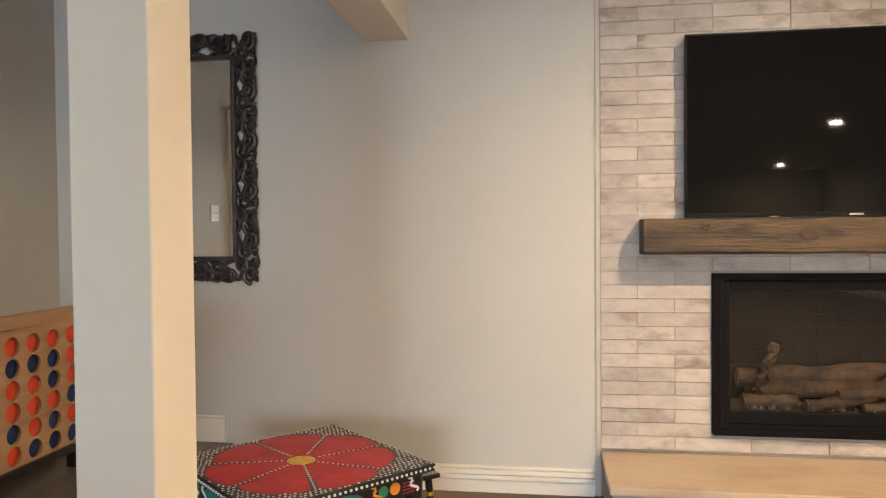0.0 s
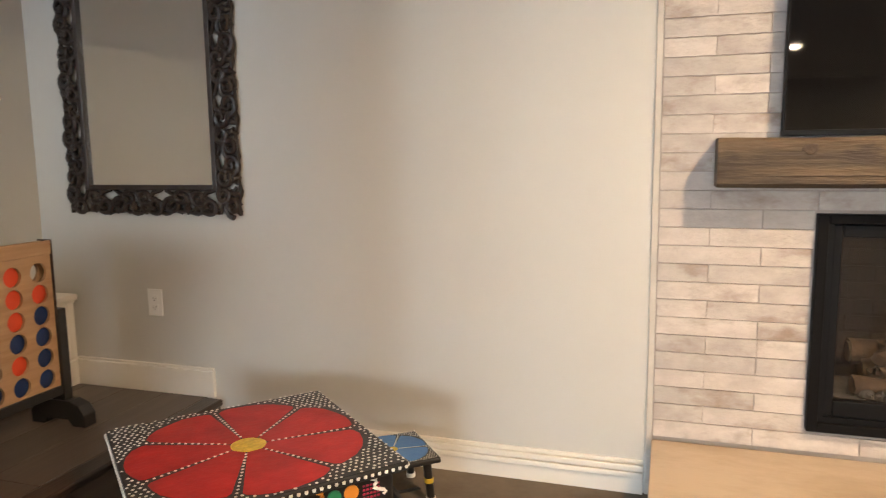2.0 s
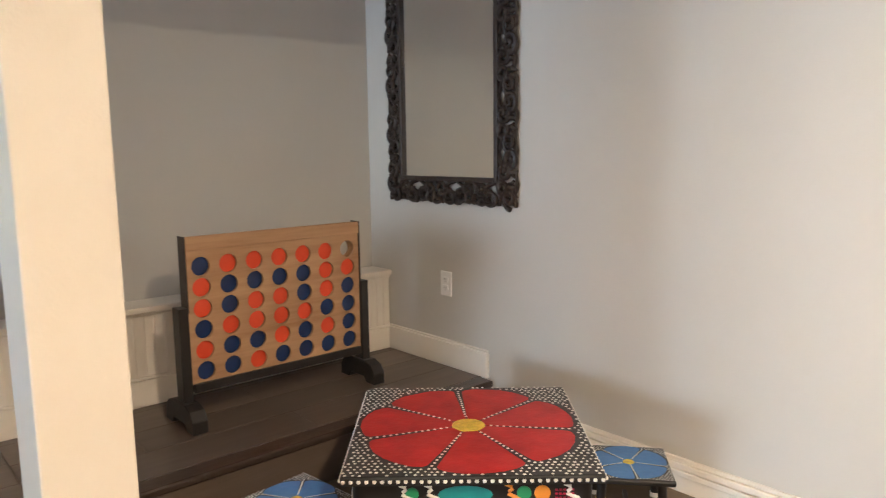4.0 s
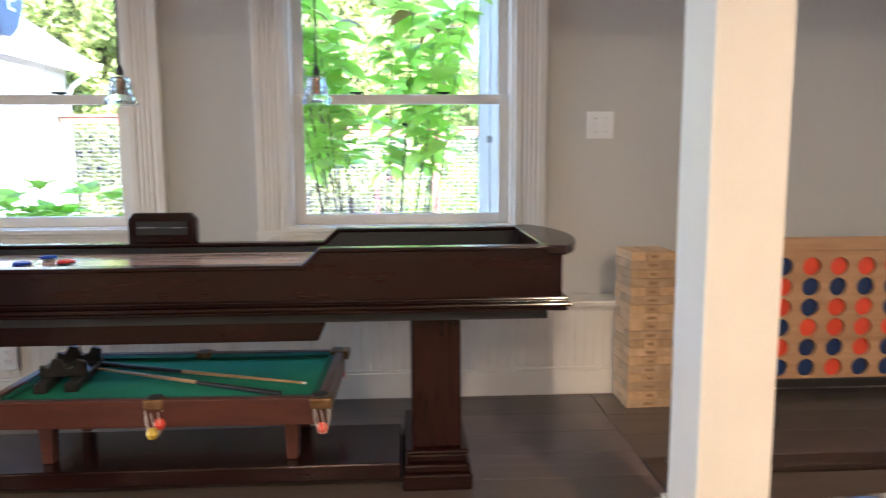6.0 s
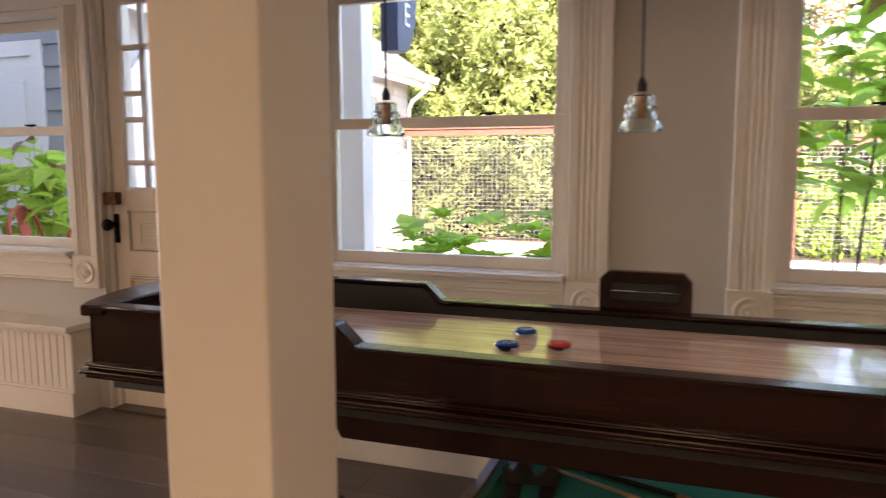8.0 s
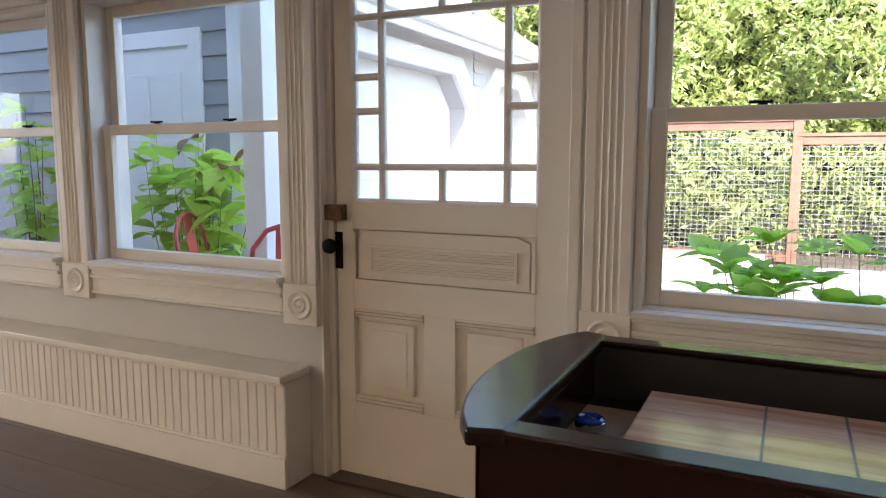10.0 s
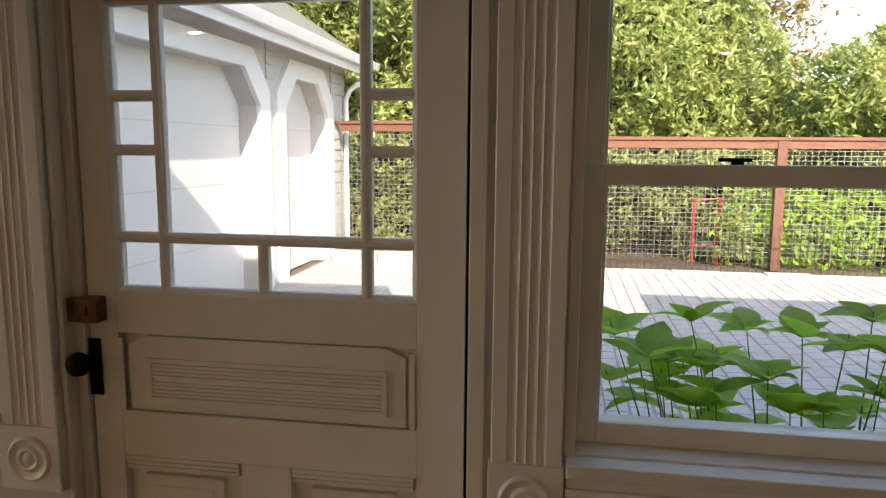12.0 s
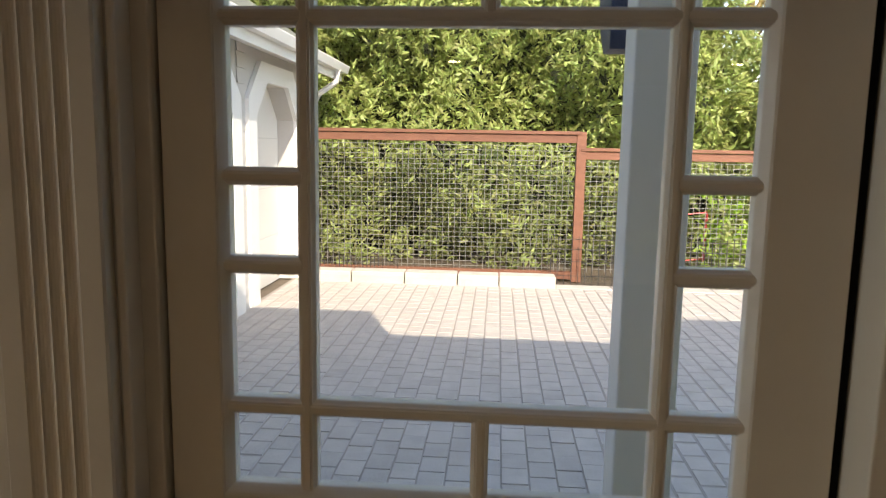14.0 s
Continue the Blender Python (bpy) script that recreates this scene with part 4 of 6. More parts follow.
# ---- four-in-a-row game ----
def row_game():
    ob = thing("row_game", "large wooden four in a row game with red and blue discs", "game", (-2.125, 2.30, 0))
    W, z0, z1 = 0.395, 0.14, 0.728
    R, cols, rows = 0.0365, 7, 6
    xs = [-0.333 + i * 0.111 for i in range(cols)]
    zs = [0.205 + j * 0.0815 for j in range(rows)]
    nseg = 20
    for sx, nm in ((0.012, "front_board"), (-0.026, "back_board")):
        # a board with round holes: each cell is a square with a ring
        bm = Shape()
        ex = [-W + 0.004] + [(xs[i] + xs[i + 1]) / 2 for i in range(6)] + [W - 0.004]
        ez = [z0 + 0.02] + [(zs[i] + zs[i + 1]) / 2 for i in range(5)] + [0.655]
        for i in range(cols):
            for j in range(rows):
                cy, cz = xs[i], zs[j]
                sq, ci = [], []
                for k in range(nseg):
                    a = 2 * math.pi * k / nseg + math.pi / 4
                    ca, sa = math.cos(a), math.sin(a)
                    ci.append((cy + R * ca, cz + R * sa))
                    q = max(abs(ca), abs(sa))
                    yy = cy + ((ex[i + 1] - cy) if ca > 0 else (cy - ex[i])) * ca / q
                    zz = cz + ((ez[j + 1] - cz) if sa > 0 else (cz - ez[j])) * sa / q
                    sq.append((yy, zz))
                pts = [(sx, *p) for p in sq] + [(sx, *p) for p in ci] + [(sx + 0.012, *p) for p in sq] + [(sx + 0.012, *p) for p in ci]
                fs = []
                for k in range(nseg):
                    l = (k + 1) % nseg
                    fs += [(k, l, nseg + l, nseg + k), (2 * nseg + k, 3 * nseg + k, 3 * nseg + l, 2 * nseg + l), (nseg + k, nseg + l, 3 * nseg + l, 3 * nseg + k)]
                bm.add(pts, fs)
        bm.box(sx, sx + 0.012, -W + 0.004, W - 0.004, 0.655, z1 - 0.004)
        part(nm, bm.weld(), BOARD, ob, "light wood board with round holes")
    part("top_strip", box(0.024, 0.032, -W + 0.004, W - 0.004, z1 - 0.052, z1), BOARD, ob, "", 0.002)
    for sy in (-1, 1):
        a, b = sorted((sy * (W - 0.004), sy * W))
        part("edge_strip", box(-0.03, 0.033, a, b, z0 + 0.3, z1 + 0.002), NOSING, ob, "")
    part("bottom_rail", box(-0.02, 0.038, -W + 0.01, W - 0.01, z0 - 0.012, z0 + 0.022), BLACKPAINT, ob, "", 0.003)
    grid = ["BRRRRR.", "RBBBBRR", "RBRRBRB", "BRRRRBB", "RBBRBRB", "BBRBBBB"]
    for j, line in enumerate(grid):
        for i, ch in enumerate(line):
            if ch == ".":
                continue
            z = zs[rows - 1 - j]
            d = disc_at(0, xs[i], z - 0.0, 0.043, 0.009, "x", 22)
            part("disc", d, RED if ch == "R" else BLUE, ob, "orange red disc" if ch == "R" else "navy blue disc", 0, True)
    for sy in (-1, 1):
        c = sy * (W + 0.018)
        part("post", box(-0.03, 0.036, c - 0.019, c + 0.019, 0.07, 0.46), BLACKPAINT, ob, "black upright post", 0.003)
        foot = Shape().prism([(-0.13, 0), (-0.07, 0), (-0.05, 0.025), (0.05, 0.025), (0.07, 0), (0.13, 0), (0.13, 0.05), (0.105, 0.085), (0.06, 0.1), (-0.06, 0.1), (-0.105, 0.085), (-0.13, 0.05)], "y", c - 0.03, c + 0.03)
        part("foot", foot, BLACKPAINT, ob, "black shaped foot", 0.004)


row_game()


# ---- painted children's table and stools ----
def flower_top(parent, half, z, petals, petal_mat, n, seed, dots):
    """Painted flower: petals, a yellow heart and rows of white dots, each a thin coat of paint."""
    rng = random.Random(seed)
    reach = half * 0.93
    for k in range(n):
        a = 2 * math.pi * (k + 0.35) / n
        # petal outline: out along one side, round, and back
        out = []
        for i in range(13):
            r = reach * (0.16 + 0.72 * i / 12)
            out.append((r, math.pi / n * 0.9))
        tip = [(reach * (0.88 + 0.09 * math.sin(math.pi * i / 8)), math.pi / n * 0.9 * math.cos(math.pi * i / 8)) for i in range(1, 8)]
        back = [(r, -w) for r, w in out[::-1]]
        pts = []
        for r, w in out + tip + back:
            th = a + w * (1 - 0.0 * r)
            kx, ky = math.cos(th), math.sin(th)
            box_r = min(half * 0.955 / max(abs(kx), abs(ky)), reach * 1.12)
            rr = min(r * (1.06 + 0.02 * rng.random()), box_r)
            pts.append((rr * kx, rr * ky))
        part("petal", Shape().prism(pts, "z", z, z + 0.0012), petal_mat, parent, petals)
    part("flower_heart", Shape().lathe([(half * 0.15, 0), (half * 0.14, 0.0022)], (0, 0, z), 20), TYELLOW, parent, "yellow flower heart")
    d = Shape()

    def dot(x, y, r):
        m = 6
        base = [(x + r * math.cos(2 * math.pi * i / m), y + r * math.sin(2 * math.pi * i / m), z + 0.0016) for i in range(m)]
        top = [(x + r * 0.7 * math.cos(2 * math.pi * i / m), y + r * 0.7 * math.sin(2 * math.pi * i / m), z + 0.0028) for i in range(m)]
        d.add(base + top, [(i, (i + 1) % m, m + (i + 1) % m, m + i) for i in range(m)] + [tuple(range(m, 2 * m))])
    for k in range(n):
        a = 2 * math.pi * (k + 0.85) / n
        for i in range(13):
            r = half * (0.2 + 0.68 * i / 12)
            dot(r * math.cos(a) + rng.uniform(-1, 1) * 0.001, r * math.sin(a), dots)
    g = dots * 3.7
    m = int(half / g)
    for i in range(-m, m + 1):
        for j in range(-m, m + 1):
            x, y = i * g + (g / 2 if j % 2 else 0) + rng.uniform(-1, 1) * g * 0.15, j * g + rng.uniform(-1, 1) * g * 0.15
            if max(abs(x), abs(y)) > half * 0.985:
                continue
            r, th = math.hypot(x, y), math.atan2(y, x)
            ph = (th / (2 * math.pi) * n - 0.35) % 1
            w = min(ph, 1 - ph) / 0.5
            box_r = half * 0.955 / max(abs(math.cos(th)), abs(math.sin(th)))
            lim = min(reach * (0.965 + 0.085 * math.cos(w * math.pi / 2)), box_r) if w < 0.9 else half * 0.9
            if r > lim + dots:
                dot(x, y, dots * rng.uniform(0.8, 1.15))
    tagged(part("painted_dots", d, TWHITE, parent, "rows of white painted dots"), kind="stuff")


def painted_table():
    half, top = 0.358, 0.492
    ob = thing("painted_table", "low square table painted with a red flower and dots", "table", (-1.065, 2.372, LOW), 48)
    part("tabletop", box(-half, half, -half, half, top - 0.028, top), TBLACK, ob, "black top with white dotted edge", 0.006)
    flower_top(ob, half, top, "red painted petal", TRED, 7, 5, 0.0050)
    e = Shape()
    for k in range(34):
        u = -half + 0.01 + k * (2 * half - 0.02) / 33
        for x, y in ((u, -half), (u, half), (-half, u), (half, u)):
            e.lathe([(0.0045, -0.004), (0.0055, 0), (0.0045, 0.004)], (x * 1.003, y * 1.003, top - 0.013), 6)
    tagged(part("edge_dots", e, TWHITE, ob, "white dots on the table edge"), kind="stuff")
    ah = 0.075
    for k in range(4):
        turn = Matrix.Rotation(k * math.pi / 2, 4, "Z")
        a = box(-half + 0.06, half - 0.06, -half + 0.028, -half + 0.046, top - 0.028 - ah, top - 0.028)
        a.v = [tuple(turn @ Vector(p)) for p in a.v]
        ap = part("apron", a, TBLACK, ob, "black apron with painted shapes", 0.002)
        y = -half + 0.026
        zc = top - 0.028 - ah / 2

        def paint(nm, s, m, lb):
            s.v = [tuple(turn @ Vector(p)) for p in s.v]
            part(nm, s, m, ap, lb)
        pod = [(0.075 * math.cos(i / 16 * 2 * math.pi) - 0.02, zc + 0.026 * math.sin(i / 16 * 2 * math.pi)) for i in range(16)]
        paint("painted_pod", Shape().prism(pod, "y", y, y + 0.004), TTEAL, "teal painted pod")
        for c, m, lb in ((-0.2, TWHITE, "white squiggle"), (-0.13, TWHITE, "white squiggle"), (0.09, TORANGE, "orange squiggle"), (0.25, TWHITE, "white squiggle")):
            paint("squiggle", Shape().tube([(c + 0.012 * math.sin(i * 1.2) + i * 0.005, y + 0.001, zc + 0.03 - i * 0.007) for i in range(9)], 0.0055, 6), m, lb)
        for c, m, r in ((-0.165, TGREEN, 0.018), (0.14, TGREEN, 0.02), (0.19, TORANGE, 0.022)):
            paint("painted_ring", Shape().lathe([(r, -0.002), (r, 0.002), (r * 0.5, 0.003)], (c, y, zc + 0.004), 14, "y"), m, "painted ring")
        bars = Shape()
        for i in range(5):
            for j in range(4):
                bars.box(0.205 + i * 0.011 + 0.02, 0.212 + i * 0.011 + 0.02, y - 0.001, y + 0.002, zc - 0.026 + j * 0.012, zc - 0.021 + j * 0.012)
        paint("painted_hatching", bars, TPINK, "crimson dabs")
        l = Shape()
        l.lathe([(0.027, 0), (0.030, 0.05), (0.026, 0.12), (0.032, 0.2), (0.034, top - 0.03)], (-half + 0.06, -half + 0.06, 0), 14)
        l.v = [tuple(turn @ Vector(p)) for p in l.v]
        lg = part("leg", l, TBLACK, ob, "black leg with painted bands", 0, True)
        for i, (z, m) in enumerate(((0.06, TORANGE), (0.13, TWHITE), (0.19, TTEAL), (0.24, TGREEN))):
            b = Shape().lathe([(0.034, z), (0.036, z + 0.008), (0.034, z + 0.016)], (-half + 0.06, -half + 0.06, 0), 14)
            b.v = [tuple(turn @ Vector(p)) for p in b.v]
            part("painted_band", b, m, lg, "", 0, True)


def painted_stool(x, y, turn, h):
    half = 0.135
    ob = thing("painted_stool", "small square stool painted with a blue flower and dots", "stool", (x, y, LOW), turn, "painted stools")
    part("seat", box(-half, half, -half, half, h - 0.02, h), TBLACK, ob, "black seat with dotted rim", 0.006)
    flower_top(ob, half, h, "blue painted petal", TBLUE, 5, 8, 0.0026)
    for k in range(4):
        sx, sy = (1, 1, -1, -1)[k], (1, -1, 1, -1)[k]
        l = Shape().tube([(sx * half * 0.7, sy * half * 0.7, h - 0.02), (sx * half * 0.86, sy * half * 0.86, 0)], [0.016, 0.013], 10)
        lg = part("leg", l, TBLACK, ob, "black leg with painted bands", 0, True)
        for f, m in ((0.25, TYELLOW), (0.5, TWHITE), (0.75, TPINK)):
            c = Vector((sx * half * (0.7 + 0.16 * f), sy * half * (0.7 + 0.16 * f), (h - 0.02) * (1 - f)))
            part("painted_band", Shape().tube([c - Vector((0, 0, 0.008)), c + Vector((0, 0, 0.008))], 0.0175, 10), m, lg, "", 0, True)
    part("stretcher", Shape().box(-half * 0.75, half * 0.75, -0.008, 0.008, h * 0.4, h * 0.4 + 0.016).box(-0.008, 0.008, -half * 0.75, half * 0.75, h * 0.4 + 0.016, h * 0.4 + 0.032), TBLACK, ob, "", 0.002)


painted_table()
painted_stool(-1.347, 1.907, 6, 0.30)
painted_stool(-0.80, 2.87, 40, 0.30)


# ---- block tower ----
def block_tower():
    ob = thing("block_tower", "stacked tower of pale wooden game blocks", "game", (-2.345, 1.497, 0), 2)
    L, N = 0.188, 18
    h = 0.658 / N
    w = L / 3
    along = box(-L / 2, L / 2, -w / 2 + 0.0004, w / 2 - 0.0004, 0, h - 0.0006).mesh("block", PINE, 0.002)
    across = box(-w / 2 + 0.0004, w / 2 - 0.0004, -L / 2, L / 2, 0, h - 0.0006).mesh("block", PINEX, 0.002)
    rng = random.Random(6)
    for k in range(N):
        jx = 0.004 * math.sin(k * 1.9)
        for i in (-1, 0, 1):
            o = rng.uniform(-0.004, 0.004)
            if k % 2:
                b = piece("block", along, ob, pose(o + jx, i * w, k * h, 0, 0, rng.uniform(-0.8, 0.8)))
            else:
                b = piece("block", across, ob, pose(i * w + jx, o, k * h, 0, 0, rng.uniform(-0.8, 0.8)))
            if not k % 2 and i == 1 or k % 2 and i == 0:
                st = Shape().box(L / 2 + 0.0, L / 2 + 0.0006, -0.014, 0.014, h * 0.3, h * 0.62) if k % 2 else Shape().box(w / 2 - 0.0004, w / 2 + 0.0003, -0.02, 0.02, h * 0.3, h * 0.62)
                part("stamp", st, STAMP, b, "burnt-in mark")


block_tower()


# ---- shuffleboard table ----
def shuffleboard():
    L, W = 1.35, 0.31
    ob = thing("shuffleboard_table", "long dark mahogany shuffleboard table with notched rails", "game table", (-1.745, -0.382, 0), 0.4)
    zt, zm, zb = 0.79, 0.742, 0.60
    n0, n1 = 0.625, 0.575            # where the notch in the rail begins and reaches its floor
    for sx in (1, -1):
        prof = [(-L + 0.03, zb + 0.03), (L - 0.03, zb + 0.03), (L - 0.03, zt - 0.012), (n0 + 0.005, zt - 0.012), (n1 + 0.005, zm - 0.012), (-n1 - 0.005, zm - 0.012), (-n0 - 0.005, zt - 0.012), (-L + 0.03, zt - 0.012)]
        a, b = (W - 0.035, W - 0.006) if sx > 0 else (-W + 0.006, -W + 0.035)
        part("side_rail", Shape().prism(prof, "x", a, b), MAHOG, ob, "dark glossy side rail", 0.002)
        a, b = (W - 0.05, W + 0.004) if sx > 0 else (-W - 0.004, -W + 0.05)
        cap = [(L - 0.02, zt - 0.012), (L - 0.02, zt), (n0, zt), (n1, zm), (-n1, zm), (-n0, zt), (-L + 0.02, zt), (-L + 0.02, zt - 0.012), (-n0 - 0.007, zt - 0.012), (-n1 - 0.007, zm - 0.012), (n1 + 0.007, zm - 0.012), (n0 + 0.007, zt - 0.012)]
        part("rail_cap", Shape().prism(cap, "x", a, b), MAHOG, ob, "polished rail cap", 0.004)
        a, b = (W - 0.045, W - 0.036) if sx > 0 else (-W + 0.036, -W + 0.045)
        part("lining", Shape().prism([(-L + 0.06, 0.665), (L - 0.06, 0.665), (L - 0.06, zt - 0.016), (n0 + 0.01, zt - 0.016), (n1 + 0.01, zm - 0.016), (-n1 - 0.01, zm - 0.016), (-n0 - 0.01, zt - 0.016), (-L + 0.06, zt - 0.016)], "x", a, b), BLACKIN, ob, "black gutter lining")
    for sy in (1, -1):
        y0, y1 = sorted((sy * (L - 0.06), sy * (L - 0.028)))
        part("end_board", box(-W + 0.036, W - 0.036, y0, y1, zb + 0.03, zt - 0.012), MAHOG, ob, "", 0.002)
        # bowed end cap
        pts = [(-W - 0.004, sy * (L - 0.075)), (W + 0.004, sy * (L - 0.075))]
        for i in range(15):
            u = 1 - 2 * i / 14
            pts.append(((W + 0.02) * u, sy * (L - 0.02 + 0.085 * (1 - u * u) ** 0.8)))
        part("end_cap", Shape().prism(pts, "z", zt - 0.026, zt + 0.002), MAHOG, ob, "bowed polished end cap", 0.006)
        bow = [(-W + 0.004, sy * (L - 0.028)), (W - 0.004, sy * (L - 0.028))]
        for i in range(11):
            u = 1 - 2 * i / 10
            bow.append(((W - 0.004) * u, sy * (L - 0.026 + 0.04 * (1 - u * u))))
        part("end_panel", Shape().prism(bow, "z", zb + 0.03, zt - 0.027), MAHOG, ob, "", 0.003)
    mould = Shape()
    for g, lo, hi in ((0.012, 0.60, 0.612), (0.022, 0.612, 0.624), (0.008, 0.624, 0.632), (0.014, 0.632, 0.640)):
        mould.box(-W - g + 0.006, W + g - 0.006, -L - g + 0.02, L + g - 0.02, lo, hi)
    part("lower_moulding", mould, MAHOG, ob, "ridged lower moulding", 0.004)
    part("gutter_floor", box(-W + 0.036, W - 0.036, -L + 0.06, L - 0.06, 0.568, 0.664), BLACKIN, ob, "black gutter floor")
    part("gutter_pad", Shape().box(-0.2, 0.2, -L + 0.062, -L + 0.19, 0.664, 0.667).box(-0.2, 0.2, L - 0.19, L - 0.062, 0.664, 0.667), HEARTH, ob, "tan gutter pad")
    pf = part("playfield", box(-0.205, 0.205, -L + 0.19, L - 0.19, 0.6645, 0.714), MAPLE, ob, "glossy figured maple playfield", 0.002)
    for y in (-0.95, -0.82, 0.82, 0.95):
        part("score_line", box(-0.2, 0.2, y - 0.002, y + 0.002, 0.7141, 0.7146), BLACKPAINT, pf)
    ap = Shape().prism([(-0.69, 0.60), (0.65, 0.60), (0.612, 0.51), (-0.64, 0.51)], "x", 0.10, 0.265)
    part("apron", ap, MAHOG, ob, "tapered centre apron", 0.004)
    part("apron_far", Shape().prism([(-0.69, 0.60), (0.65, 0.60), (0.612, 0.51), (-0.64, 0.51)], "x", -0.265, -0.10), MAHOG, ob, "", 0.004)
    for sy in (1, -1):
        c = sy * 0.965
        leg = part("leg", box(-0.165, 0.165, c - 0.076, c + 0.076, 0.13, 0.60), MAHOG_V, ob, "square pedestal leg", 0.006)
        part("leg_panel", box(-0.13, 0.13, c - 0.079, c + 0.079, 0.17, 0.57), MAHOG_V, leg, "", 0.003)
        if sy < 0:
            br = Shape().prism([(c + 0.076, 0.60), (c + 0.22, 0.60), (c + 0.13, 0.575), (c + 0.10, 0.54), (c + 0.076, 0.47)], "x", -0.09, 0.09)
            part("bracket", br, MAHOG_V, ob, "curved leg bracket", 0.003)
        bs = Shape()
        for g, lo, hi in ((0.035, 0.0, 0.055), (0.028, 0.055, 0.085), (0.015, 0.085, 0.115), (0.024, 0.115, 0.13)):
            bs.box(-0.165 - g, 0.165 + g, c - 0.076 - g, c + 0.076 + g, lo, hi)
        part("leg_base", bs, MAHOG, ob, "rounded moulded leg base", 0.008)
    part("shelf", box(-0.17, 0.17, -0.85, 0.85, 0.03, 0.085), MAHOG, ob, "low polished shelf between the legs", 0.006)
    # scoring box on the far rail
    sb = thing("score_box", "small dark wood score box with bead counters", "score box", (-2.045, -0.385, zm), -0.8)
    part("case", Shape().prism([(-0.122, 0), (0.122, 0), (0.122, 0.085), (0.1, 0.108), (-0.1, 0.108), (-0.122, 0.085)], "x", -0.022, 0.014), MAHOG, sb, "", 0.003)
    part("window", box(0.014, 0.0165, -0.09, 0.09, 0.03, 0.078), BLACKIN, sb, "dark counter window")
    fr = Shape().box(0.0145, 0.02, -0.098, -0.09, 0.022, 0.086).box(0.0145, 0.02, 0.09, 0.098, 0.022, 0.086).box(0.0145, 0.02, -0.09, 0.09, 0.022, 0.03).box(0.0145, 0.02, -0.09, 0.09, 0.078, 0.086)
    part("window_frame", fr, MAHOG, sb, "", 0.002)
    rod = part("bead_rod", Shape().tube([(0.02, -0.09, 0.055), (0.02, 0.09, 0.055)], 0.0015, 6), CHROME, sb)
    for i in range(9):
        part("bead", Shape().lathe([(0.003, -0.004), (0.0055, 0), (0.003, 0.004)], (0.02, -0.075 + i * 0.01 + (0.06 if i > 5 else 0), 0.055), 8, "y"), CHROME, rod)


shuffleboard()


def puck(x, y, z, m, label):
    ob = thing("puck", label, "puck", (x, y, z), random.Random(int(x * 999)).uniform(0, 90), "shuffleboard pucks")
    part("body", Shape().lathe([(0.022, 0), (0.029, 0.003), (0.0295, 0.012), (0.029, 0.017), (0.022, 0.019)], (0, 0, 0), 26), CHROME, ob, "steel body", 0, True)
    part("cap", Shape().lathe([(0.027, 0.019), (0.027, 0.022), (0.022, 0.025), (0.017, 0.022), (0.008, 0.022), (0.005, 0.024)], (0, 0, 0), 22), m, ob, "coloured plastic cap", 0, True)
    for k in range(6):
        a = k * math.pi / 3
        part("spoke", Shape().box(0.009, 0.021, -0.002, 0.002, 0.0215, 0.0245), m, ob).matrix_basis = pose(0, 0, 0, 0, 0, math.degrees(a))


for x, y, z, m, lb in ((-1.742, -0.648, 0.7145, PUCKB, "blue capped steel puck on the playfield"), (-1.60, -0.658, 0.7145, PUCKB, "blue capped steel puck near the rail"), (-1.635, -0.545, 0.7145, PUCKR, "red capped steel puck on the playfield"),
                       (-1.80, -1.63, 0.6675, PUCKB, "blue capped steel puck in the end gutter"), (-1.70, -1.60, 0.6675, PUCKB, "blue capped steel puck in the end gutter")):
    puck(x, y, z, m, lb)


